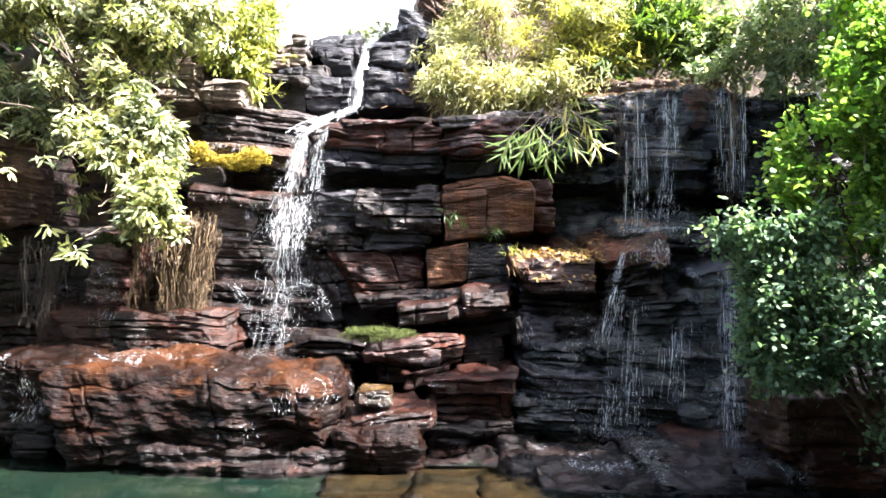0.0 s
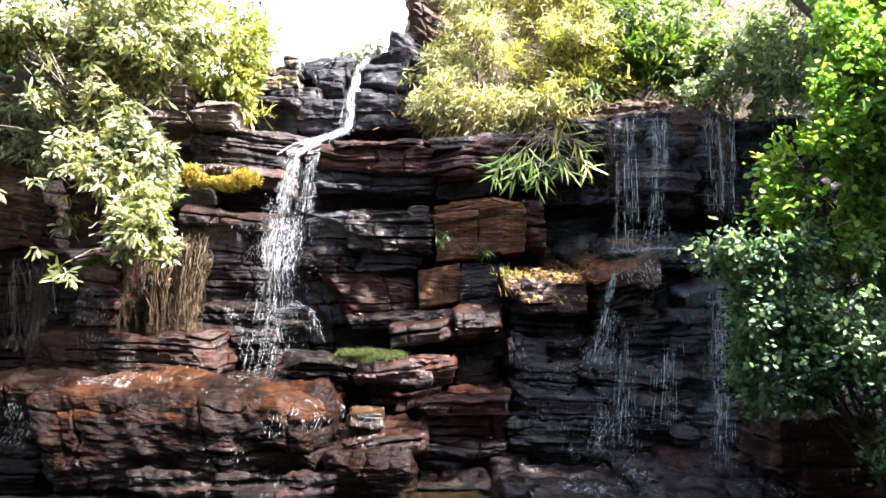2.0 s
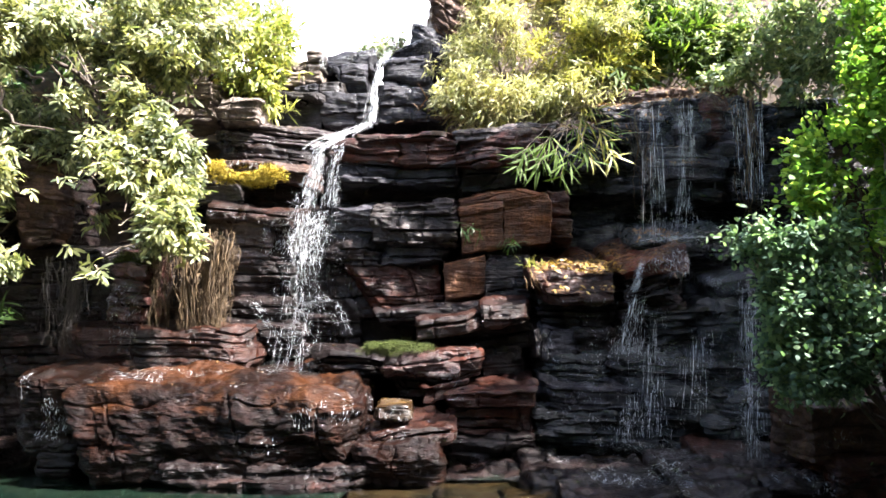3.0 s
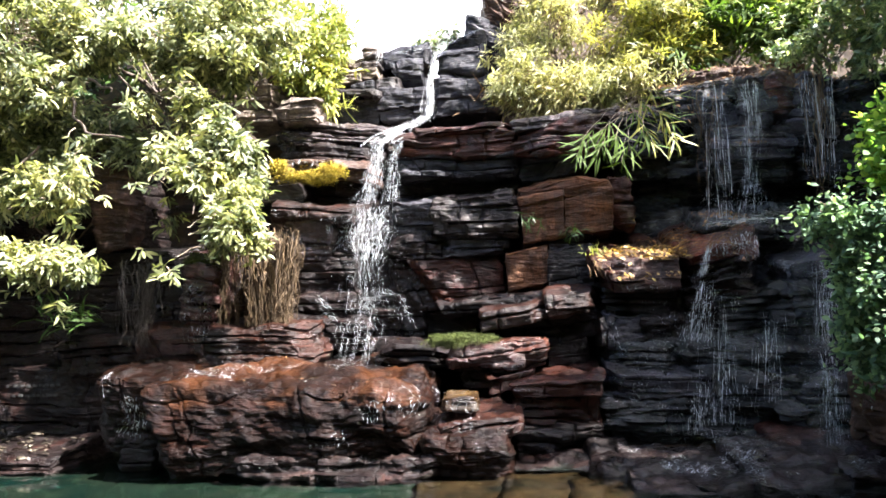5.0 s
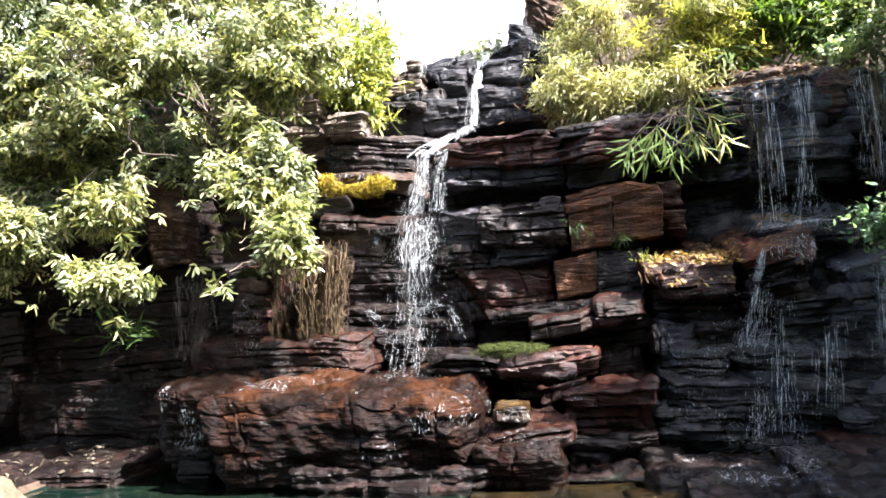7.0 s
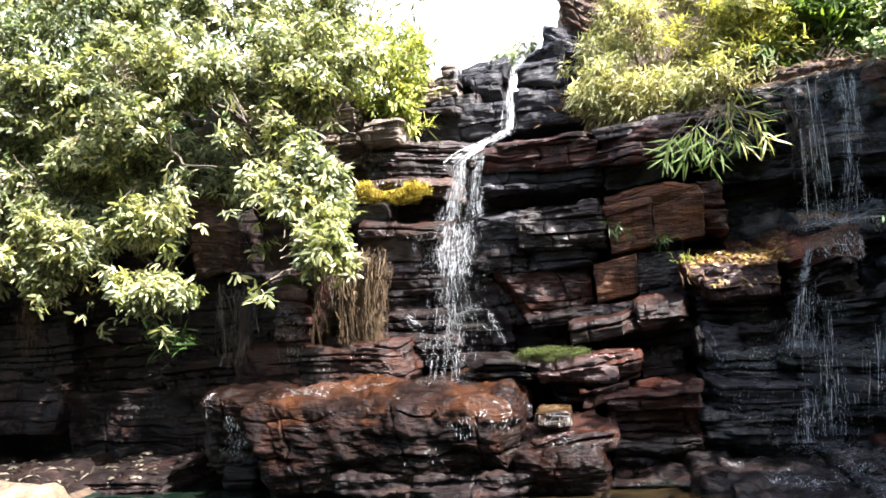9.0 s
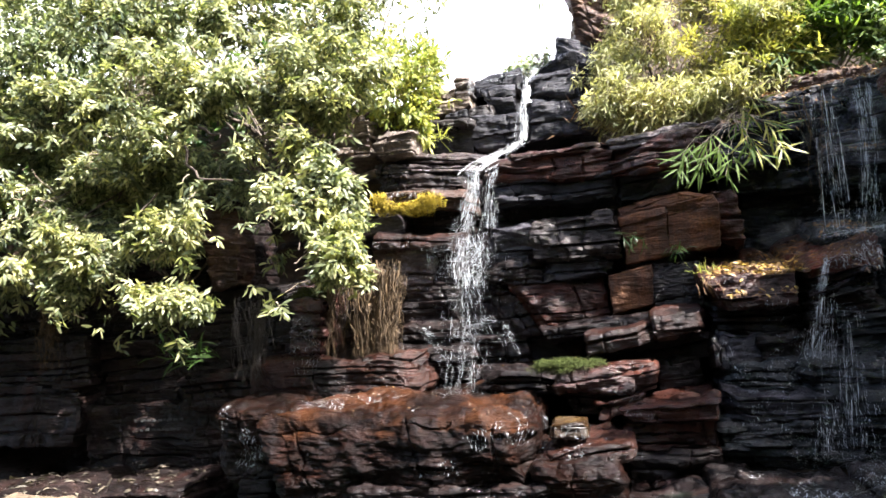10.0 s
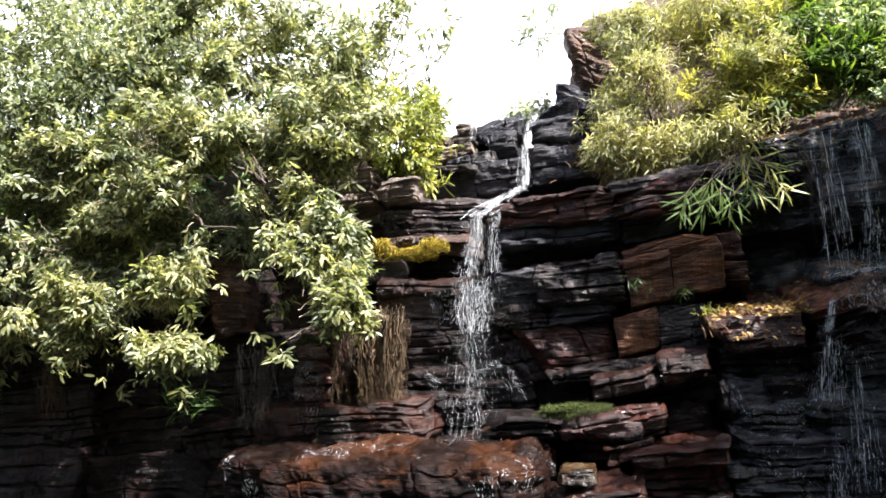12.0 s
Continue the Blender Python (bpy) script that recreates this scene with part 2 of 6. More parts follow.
# white paint kept dark: the wall's shade is in its colour
PAINT = plain_material("shaded_white_paint", (0.02, 0.02, 0.02), (0.09, 0.09, 0.09), 0.8, 30)


def water_material():
    m, n, l, p = shader("pool_water")
    p.inputs["Base Color"].default_value = (0.20, 0.38, 0.30, 1)
    p.inputs["Roughness"].default_value = 0.02
    p.inputs["IOR"].default_value = 1.33
    p.inputs["Transmission Weight"].default_value = 1.0
    b = n.new("ShaderNodeBump")
    b.inputs["Strength"].default_value, b.inputs["Distance"].default_value = 0.10, 0.02
    l.new(noise_node(n, l, stretched(n, l, (1.0, 2.2, 1.0)), 3.4, 3), b.inputs["Height"])
    l.new(b.outputs[0], p.inputs["Normal"])
    return m


def foam_material(name, clear, rough=0.25):
    m, n, l, p = shader(name)
    p.inputs["Base Color"].default_value = (0.86, 0.9, 0.93, 1)
    p.inputs["Roughness"].default_value = rough
    t = n.new("ShaderNodeBsdfTransparent")
    mx = n.new("ShaderNodeMixShader")
    streak = noise_node(n, l, stretched(n, l, (26, 26, 3.0)), 1.0, 4, 0.6)
    l.new(ramp(n, l, streak, [(0.40, (max(clear - 0.35, 0.0),)), (0.62, (min(clear + 0.3, 0.97),))]), mx.inputs[0])
    l.new(p.outputs[0], mx.inputs[1])
    l.new(t.outputs[0], mx.inputs[2])
    l.new(mx.outputs[0], n["Material Output"].inputs[0])
    return m


WATER = water_material()
FOAM = foam_material("white_falling_water", 0.55)
SHEET = foam_material("thin_water_veil", 0.9)
DROP = foam_material("water_drops", 0.25)


def mist_material():
    """Fine hanging spray: almost clear, thickest in the middle of its cloud."""
    m, n, l, p = shader("fine_spray")
    p.inputs["Base Color"].default_value = (0.80, 0.88, 0.95, 1)
    p.inputs["Roughness"].default_value = 0.9
    t = n.new("ShaderNodeBsdfTransparent")
    mx = n.new("ShaderNodeMixShader")
    co = n.new("ShaderNodeTexCoord")
    off = n.new("ShaderNodeMapping")
    off.inputs["Location"].default_value, off.inputs["Scale"].default_value = (-1, 0, -1), (2, 0, 2)
    l.new(co.outputs["Generated"], off.inputs["Vector"])
    ball = n.new("ShaderNodeTexGradient")
    ball.gradient_type = "SPHERICAL"
    l.new(off.outputs[0], ball.inputs["Vector"])
    cloud = ramp(n, l, noise_node(n, l, stretched(n, l, (3, 3, 2)), 1.5, 5, 0.6), [(0.38, (0.0,)), (0.72, (0.10,))])
    l.new(math_node(n, l, "MULTIPLY", math_node(n, l, "POWER", ball.outputs["Fac"], 0.8), cloud), mx.inputs[0])
    l.new(t.outputs[0], mx.inputs[1])
    l.new(p.outputs[0], mx.inputs[2])
    l.new(mx.outputs[0], n["Material Output"].inputs[0])
    return m


MIST = mist_material()

# ---- building helpers ----


def vnoise(p, seed=0):
    """Smooth value noise in -1..1 at the rows of p."""
    i = np.floor(p).astype(np.int64)
    f = p - i
    f = f * f * (3 - 2 * f)
    total = 0.0
    for c in range(8):
        o = np.array([c & 1, c >> 1 & 1, c >> 2 & 1])
        k = i + o
        h = (k[:, 0] * 73856093) ^ (k[:, 1] * 19349663) ^ (k[:, 2] * 83492791) ^ (seed * 2654435761 + 12345)
        h = (h ^ (h >> 13)) * 1274126177
        v = ((h ^ (h >> 16)) & 0xFFFF) / 32767.5 - 1.0
        total = total + v * np.prod(np.where(o, f, 1 - f), axis=1)
    return total


def fbm(p, seed=0, octaves=4, gain=0.5):
    total, amp = 0.0, 1.0
    for k in range(octaves):
        total = total + amp * vnoise(p * 2.03**k + 17.3 * k, seed + k)
        amp *= gain
    return total


def chance(k, seed):
    h = (np.asarray(k).astype(np.int64) * 668265263) ^ (seed * 374761393 + 99)
    h = (h ^ (h >> 13)) * 1274126177
    return ((h ^ (h >> 16)) & 0xFFFF) / 65535.0


def mesh_of(name, verts, faces, material, parent=None, smooth=True):
    me = bpy.data.meshes.new(name)
    if isinstance(faces, np.ndarray):
        k = faces.shape[1]
        me.vertices.add(len(verts))
        me.vertices.foreach_set("co", np.asarray(verts, np.float32).ravel())
        me.loops.add(faces.size)
        me.loops.foreach_set("vertex_index", faces.astype(np.int32).ravel())
        me.polygons.add(len(faces))
        me.polygons.foreach_set("loop_start", np.arange(0, faces.size, k, dtype=np.int32))
        me.update(calc_edges=True)
        me.validate()
    else:
        me.from_pydata([tuple(v) for v in verts], [], faces)
    me.polygons.foreach_set("use_smooth", np.full(len(me.polygons), smooth))
    me.materials.append(material)
    ob = new(name, me)
    if parent is not None:
        ob.parent = parent
    return ob


def sheet(name, pts, material, parent=None):
    """A grid of points, rows x columns x 3, as one mesh."""
    r, c = pts.shape[:2]
    k = np.arange(r * c).reshape(r, c)
    faces = np.stack([k[:-1, :-1], k[:-1, 1:], k[1:, 1:], k[1:, :-1]], -1).reshape(-1, 4)
    return mesh_of(name, pts.reshape(-1, 3), faces, material, parent)


def rock_shape(w, d, h, at, seed, soft, lay, amp, bulge, res, cuts, rough, oval):
    """Vertices and faces of a bedded block: w x d x h, rounded, with beds, thin laminae, joints and worn faces."""
    half = np.array([w, d, h]) / 2
    r = min(soft, 0.45 * min(w, d, h))
    verts, faces, base = [], [], 0
    step_of = (res, 2 * res, 0.6 * res)
    for axis in range(3):
        u, v = (axis + 1) % 3, (axis + 2) % 3
        nu, nv = [int(np.clip(2 * half[q] / step_of[q], 4, 160)) for q in (u, v)]
        gu, gv = np.meshgrid(np.linspace(-half[u], half[u], nu + 1), np.linspace(-half[v], half[v], nv + 1))
        for side in (-1, 1):
            p = np.zeros((gu.size, 3))
            p[:, u], p[:, v], p[:, axis] = gu.ravel(), gv.ravel(), side * half[axis]
            k = np.arange(gu.size).reshape(nv + 1, nu + 1) + base
            q = np.stack([k[:-1, :-1], k[:-1, 1:], k[1:, 1:], k[1:, :-1]], -1).reshape(-1, 4)
            faces.append(q if side > 0 else q[:, ::-1])
            verts.append(p)
            base += gu.size
    p, faces = np.concatenate(verts), np.concatenate(faces)
    core = np.clip(p, -(half - r), half - r)
    n = p - core
    n /= np.linalg.norm(n, axis=1, keepdims=True) + 1e-9
    whole = p / half
    p = (core + n * r) * (1 - oval) + oval * p / (((whole**6).sum(1) ** (1 / 6))[:, None])
    g = p + at
    flat = np.hypot(n[:, 0], n[:, 1])
    dice = np.random.default_rng(seed)
    # broken corners: planes that cut the block
    for _ in range(cuts):
        way = dice.normal(size=3) * (0.9, 1.0, 0.75) - (0, 0.55, -0.1)
        way /= np.linalg.norm(way)
        reach = (abs(way) * half).sum() * dice.uniform(0.78, 0.97)
        p = p - np.maximum(p @ way - reach, 0)[:, None] * way
    # beds of uneven thickness, shifted along a few joints
    bed = g[:, 2] + 0.35 * lay * vnoise(g * (0.8, 0.8, 0.0), seed) + 0.15 * lay * vnoise(g * (2.6, 2.6, 0.0), seed + 2)
    bed = bed + 0.45 * lay * vnoise(np.stack([0 * bed, 0 * bed, bed * 0.9 / lay], 1), seed + 50)
    k = np.floor(bed / lay)
    fr = bed / lay - k
    joint = np.floor(g[:, 0] * (0.6 + 0.7 * chance(k, seed + 5)) + 7 * chance(k, seed + 3) + 0.12 * vnoise(g * (1, 1, 5), seed + 8))
    step = chance(k, seed) - 0.5 + 0.7 * (chance(joint * 31 + k, seed + 9) - 0.5)
    open_bed = chance(k * 7 + joint, seed + 13) > 0.45
    gap = np.exp(-((np.minimum(fr, 1 - fr) * lay / 0.012) ** 2)) * open_bed
    off = amp * flat * step - 0.045 * flat * gap
    # thin laminae that stand out and break off along the bed
    s = bed + 0.02 * vnoise(g * (1.4, 1.4, 0.0), seed + 70)
    long = vnoise(np.stack([g[:, 0] * 1.5, g[:, 1] * 1.5, s * 13], 1), seed + 71)
    thin = vnoise(np.stack([g[:, 0] * 3.4, g[:, 1] * 3.4, s * 31], 1), seed + 73)
    where = np.clip(0.55 + 1.3 * vnoise(g * (1.5, 1.5, 2.6), seed + 75), 0.12, 1.0)
    off += rough * flat * where * (0.013 * np.tanh(3 * long) + 0.008 * np.tanh(2.5 * thin))
    # conchoidal flakes with sharp rims, and a few open joints across the beds
    flake = vnoise(g * (1.7, 1.7, 3.4) + 0.35 * vnoise(g * 2.1, seed + 61)[:, None], seed + 60)
    ridge = 1 - 2 * abs(vnoise(g * (2.6, 2.6, 4.6) + 0.4 * vnoise(g * 1.7, seed + 62)[:, None], seed + 63))
    chip = vnoise(g * (4.5, 4.5, 8) + 0.5 * vnoise(g * 3, seed + 81)[:, None], seed + 80)
    off += rough * (0.016 * np.tanh(7 * flake) + 0.014 * ridge + 0.012 * np.tanh(6 * chip) + 0.013 * fbm(g * (9, 9, 16), seed + 30, 3, 0.65)) + bulge * fbm(g / 0.7, seed + 20, 3)
    for _ in range(int(w / 0.9 + dice.random()) if rough > 0.6 else 0):
        line = g[:, 0] - at[0] - dice.uniform(-0.45, 0.45) * w + dice.normal(0, 0.2) * (g[:, 2] - at[2]) + 0.06 * vnoise(g * (3, 3, 6), seed + 90)
        off -= 0.03 * np.exp(-((line / 0.014) ** 2)) * (flat > 0.5)
    p = p + n * off[:, None]
    p[:, 0] += 0.04 * w * vnoise(np.stack([0 * bed, 0 * bed, bed * 2.2], 1), seed + 40) * np.sign(n[:, 0]) * abs(n[:, 0])
    return p, faces


def welded(p, faces):
    key = np.round(p / 0.002).astype(np.int64)
    _, first, back = np.unique(key, axis=0, return_index=True, return_inverse=True)
    return p[first], back.ravel()[faces]


SEEDS = iter(range(11, 4000, 7))


def slab(tl, tr, br, bl, y, depth, material, name="rock_block", dip=8.0, soft=0.025, lay=0.12, amp=0.06, bulge=0.025, res=0.021, cuts=6, rough=1.0, oval=0.0, parent="cliff"):
    """A bedded block whose front is a four-cornered outline (x, z) at y; the beds run along its edges and the top rises to the back by dip."""
    seed = next(SEEDS)
    c = np.array([bl, br, tl, tr], float)
    w = (c[1, 0] - c[0, 0] + c[3, 0] - c[2, 0]) / 2
    h = (c[2, 1] - c[0, 1] + c[3, 1] - c[1, 1]) / 2
    at = np.array([c[:, 0].mean(), y + depth / 2, c[:, 1].mean()])
    p, f = rock_shape(w, depth, h, at, seed, soft, lay, amp, bulge, res, cuts, rough, oval)
    u, t = (p[:, 0] / w + 0.5)[:, None], (p[:, 2] / h + 0.5)[:, None]
    xz = (c[0] * (1 - u) + c[1] * u) * (1 - t) + (c[2] * (1 - u) + c[3] * u) * t - (at[0], at[2])
    rise = math.tan(radians(dip)) * (p[:, 1] + depth / 2) * np.clip(t[:, 0], 0, 1)
    v, f = welded(np.stack([xz[:, 0], p[:, 1], xz[:, 1] + rise], 1), f)
    ob = mesh_of(name, v, f, material, cliff if parent == "cliff" else parent)
    ob.data.set_sharp_from_angle(angle=radians(34))
    ob.location = at
    return ob


def rock(x0, x1, z0, z1, y, depth, material, roll=0.0, **kw):
    """A block with level ends, tilted by roll."""
    lift = math.tan(radians(roll)) * (x1 - x0) / 2
    return slab((x0, z1 - lift), (x1, z1 + lift), (x1, z0 + lift), (x0, z0 - lift), y, depth, material, **kw)


def boulder(*args, label="", category="boulder", name="boulder", shape=rock, **kw):
    return tagged(shape(*args, name=name, parent=None, **kw), label, category)


def leaf_mesh(base, way, up, length, width, curl=0.25, shape=(0.0, 0.4, 0.75, 1.0), wide=(1.0, 0.7)):
    """Leaves from arrays of base points, directions and face normals: six points and three faces each."""
    side = np.cross(way, up)
    side /= np.linalg.norm(side, axis=1, keepdims=True) + 1e-9
    up = np.cross(side, way)
    L, W = length[:, None], width[:, None] / 2
    a = base
    m1 = base + way * L * shape[1] + up * L * curl * 0.25
    m2 = base + way * L * shape[2] + up * L * curl * 0.12
    tip = base + way * L - up * L * curl * 0.2
    v = np.stack([a, m1 - side * W * wide[0], m1 + side * W * wide[0], m2 - side * W * wide[1], m2 + side * W * wide[1], tip], 1).reshape(-1, 3)
    k = np.arange(len(base))[:, None] * 6
    tris = np.concatenate([k + [0, 2, 1], k + [1, 2, 4], k + [1, 4, 3], k + [3, 4, 5]], 0)
    return v, tris


def unit(v):
    return v / (np.linalg.norm(v, axis=1, keepdims=True) + 1e-9)


def tube_mesh(paths, radii, sides=5):
    """Tapered tubes along polylines, as one set of vertices and quads."""
    verts, faces, base = [], [], 0
    for path, (r0, r1) in zip(paths, radii):
        path = np.asarray(path, float)
        n = len(path)
        t = np.gradient(path, axis=0)
        t = unit(t)
        ref = np.where(abs(t[:, 2:3]) > 0.9, (1.0, 0, 0), (0, 0, 1.0))
        a = unit(np.cross(t, ref))
        b = np.cross(t, a)
        r = np.linspace(r0, r1, n)[:, None, None]
        ang = np.linspace(0, 2 * np.pi, sides, endpoint=False)
        ring = path[:, None] + r * (np.cos(ang)[None, :, None] * a[:, None] + np.sin(ang)[None, :, None] * b[:, None])
        verts.append(ring.reshape(-1, 3))
        k = np.arange(n * sides).reshape(n, sides) + base
        k2 = np.roll(k, -1, 1)
        faces.append(np.stack([k[:-1], k2[:-1], k2[1:], k[1:]], -1).reshape(-1, 4))
        base += n * sides
    return np.concatenate(verts), np.concatenate(faces)


def wander(a, b, n, jitter, seed, sag=0.0):
    """A crooked way from a to b."""
    r = np.random.default_rng(seed)
    s = np.linspace(0, 1, n)[:, None]
    p = np.asarray(a) * (1 - s) + np.asarray(b) * s
    w = np.cumsum(r.normal(0, 1, (n, 3)), 0)
    w -= s * w[-1]
    p = p + jitter * w
    p[:, 2] -= sag * (4 * s * (1 - s))[:, 0]
    return p


def crown_leaves(blobs, count, length, width, seed, cluster=6, droop=0.5, gap=0.15, spread=0.03, shell=0.5, fan=0.8, palm=0.0, jit=0.07, face=(0.35, -0.35, 0.8)):
    """Leaf clusters spread through ellipsoids (x, y, z, rx, ry, rz), thinned by gaps."""
    r = np.random.default_rng(seed)
    blobs = np.array(blobs, float)
    vol = blobs[:, 3] * blobs[:, 5] * (0.4 + blobs[:, 4])
    vol = vol**0.7
    pick = r.choice(len(blobs), count // cluster * 2, p=vol / vol.sum())
    d = unit(r.normal(size=(len(pick), 3)))
    rad = r.uniform(shell**3, 1.0, len(pick)) ** (1 / 3) * (1 + 0.45 * vnoise(d * 2.4 + pick[:, None] * 5.1, seed))
    c = blobs[pick, :3] + d * rad[:, None] * blobs[pick, 3:] * 1.1 + r.normal(0, jit, d.shape)
    keep = fbm(c * 2.1, seed + 3, 3) > gap - 0.35
    c, d = c[keep][: count // cluster], d[keep][: count // cluster]
    out = unit(d * (1, 1, 0.6) + r.normal(0, 0.35, d.shape) + (0, -0.25, 0.1))
    n = len(c) * cluster
    base = np.repeat(c, cluster, 0) + r.normal(0, spread, (n, 3))
    way = unit(np.repeat(out, cluster, 0) + r.normal(0, fan, (n, 3)) - (0, 0, droop))
    up = unit(np.array(face) + r.normal(0, 0.45, (n, 3)))
    if palm:
        # leaflets spread like fingers from one stalk
        axis = unit(out * 0.5 + r.normal(0, 0.5, out.shape) + (0.05, -0.1, -droop))
        flat = unit(np.array(face) + r.normal(0, 0.55, out.shape))
        across = unit(np.cross(axis, flat))
        turn = np.tile(np.linspace(-palm, palm, cluster), len(c)) + r.normal(0, 0.1, n)
        way = np.cos(turn)[:, None] * np.repeat(axis, cluster, 0) + np.sin(turn)[:, None] * np.repeat(across, cluster, 0)
        way = unit(way + r.normal(0, 0.12, (n, 3)))
        up = unit(np.repeat(np.cross(across, axis), cluster, 0) + r.normal(0, 0.25, (n, 3)))
    size = r.uniform(0.6, 1.25, n)
    return c, base, way, up, length * size, width * size


def clumped(blobs, count, size, seed):
    """Breaks each ellipsoid into small clumps that leave gaps between them."""
    r = np.random.default_rng(seed)
    rows = []
    for b in np.array(blobs, float):
        d = unit(r.normal(size=(count, 3))) * r.uniform(0.25, 1.1, (count, 1))
        for q, k in zip(d, r.uniform(0.6, 1.35, count)):
            rows.append((*(b[:3] + q * b[3:]), *(b[3:] * size * k * (1, 1, 0.75))))
    return rows


def plant(name, label, blobs, count, length, width, material, seed, root=None, twigs=60, girth=0.045, category="", wide=(1.0, 0.7), limbs=True, singles=0, clumps=0, size=0.24, **kw):
    """A shrub or tree: crown of leaves, brushwood, and limbs that spring from root."""
    thing = tagged(new(name), label, category or name)
    c, base, way, up, ln, wd = crown_leaves(clumped(blobs, clumps, size, seed + 2) if clumps else blobs, count, length, width, seed, **kw)
    if singles:
        near = np.argsort(base[:, 1] + 0.35 * np.random.default_rng(seed + 8).random(len(base)))[: singles * 3 : 3]
        me = single_leaf("leaf", length, width, material, wide)
        for k in near:
            set_leaf(me, thing, base[k], way[k], up[k], ln[k] / length)
        keep = np.setdiff1d(np.arange(len(base)), near)
        base, way, up, ln, wd = base[keep], way[keep], up[keep], ln[keep], wd[keep]
    v, f = leaf_mesh(base, way, up, ln, wd, wide=wide)
    mesh_of("crown", v, f, material, thing)
    r = np.random.default_rng(seed + 1)
    blobs = np.array(blobs, float)
    if root is None:
        low = blobs[blobs[:, 2].argmin()]
        root = low[:3] + (0, 0.35, -low[5] - 0.3)
    if limbs:
        for k, b in enumerate(blobs):
            if k and b[3] < 0.31:
                continue
            v, f = tube_mesh([wander(root, b[:3], 10, 0.05, int(r.integers(1e6)))], [(girth if k == 0 else 0.4 * girth, 0.2 * girth)], 7)
            mesh_of("trunk" if k == 0 else "branch", v, f, BARK, thing)
    if twigs:
        paths, radii = [], []
        for q in c[r.choice(len(c), min(twigs, len(c)), False)]:
            near = blobs[np.argmin((((blobs[:, :3] - q) / blobs[:, 3:]) ** 2).sum(1))][:3]
            paths.append(wander(near + (q - near) * 0.3 + r.normal(0, 0.1, 3), q + (q - near) * 0.1, 6, 0.025, int(r.integers(1e6))))
            radii.append((0.009, 0.003))
        tv, tf = tube_mesh(paths, radii, 4)
        tagged(mesh_of("brushwood", tv, tf, TWIG, thing), kind="stuff")
    return thing


def single_leaf(name, length, width, material, wide=(1.0, 0.7), curl=0.2):
    v, f = leaf_mesh(np.zeros((1, 3)), np.array([[0, 1.0, 0]]), np.array([[0, 0, 1.0]]), np.array([length]), np.array([width]), curl, wide=wide)
    me = bpy.data.meshes.new(name)
    me.from_pydata([tuple(q) for q in v], [], [tuple(int(i) for i in t) for t in f])
    me.polygons.foreach_set("use_smooth", np.ones(len(me.polygons), bool))
    me.materials.append(material)
    return me


def set_leaf(me, parent, base, way, up, size):
    """One leaf object on the shared mesh me."""
    w = Vector(way).normalized()
    s = w.cross(Vector(up)).normalized()
    u = s.cross(w)
    ob = new("leaf", me)
    m = Matrix((s, w, u)).transposed().to_4x4()
    ob.matrix_basis = Matrix.Translation(base) @ m @ Matrix.Diagonal((size, size, size, 1))
    ob.parent = parent
    return ob


def on_surface(x, y, top=9.0):
    """The height and normal of what lies under a place."""
    hit, place, normal, *_ = scene.ray_cast(bpy.context.evaluated_depsgraph_get(), Vector((x, y, top)), Vector((0, 0, -1)))
    return (place, normal) if hit else (None, None)


def litter(name, label, x0, x1, y0, y1, count, seed, top, low=0.0, length=0.10, material=None):
    """Dry fallen leaves that lie on what is below."""
    r = np.random.default_rng(seed)
    rows = []
    for x, y in zip(r.uniform(x0, x1, count), r.uniform(y0, y1, count)):
        place, normal = on_surface(x, y, top)
        if place is not None and place.z > low and normal.z > 0.45:
            rows.append((*place, *normal))
    a = np.array(rows)
    way = unit(np.cross(a[:, 3:], r.normal(size=(len(a), 3))))
    v, f = leaf_mesh(a[:, :3] + a[:, 3:] * 0.012, way, unit(a[:, 3:] + r.normal(0, 0.25, (len(a), 3))), r.uniform(0.5, 1.2, len(a)) * length, r.uniform(0.2, 0.4, len(a)) * length, 0.35)
    return tagged(mesh_of(name, v, f, material or LEAF_DRY), label, "fallen leaves", kind="stuff")


def tuft(label, place, count, length, material, seed, lean=(0, -0.4, 0.3), name="grass_tuft", width=0.012, spread=0.05):
    """A bunch of narrow blades, each a part."""
    r = np.random.default_rng(seed)
    thing = tagged(new(name), label, "grass")
    thing.location = place
    me = single_leaf("blade", 1.0, width / length, material, (1.0, 0.75), 0.5)
    for _ in range(count):
        way = r.normal(0, 0.55, 3) + lean
        ob = set_leaf(me, thing, r.normal(0, spread, 3) * (1.6, 0.4, 0.3), way, r.normal(0, 0.4, 3) + (0, -0.5, 0.6), length * r.uniform(0.5, 1.2))
        ob.name = "blade"
    return thing


def moss(name, label, blobs, count, material, seed, length=0.035):
    c, base, way, up, ln, wd = crown_leaves(blobs, count, length, length * 0.4, seed, cluster=5, droop=-0.2, gap=0.1, spread=0.012, shell=0.0, jit=0.006)
    v, f = leaf_mesh(base, way, up, ln, wd)
    return tagged(mesh_of(name, v, f, material), label, "moss", kind="stuff")


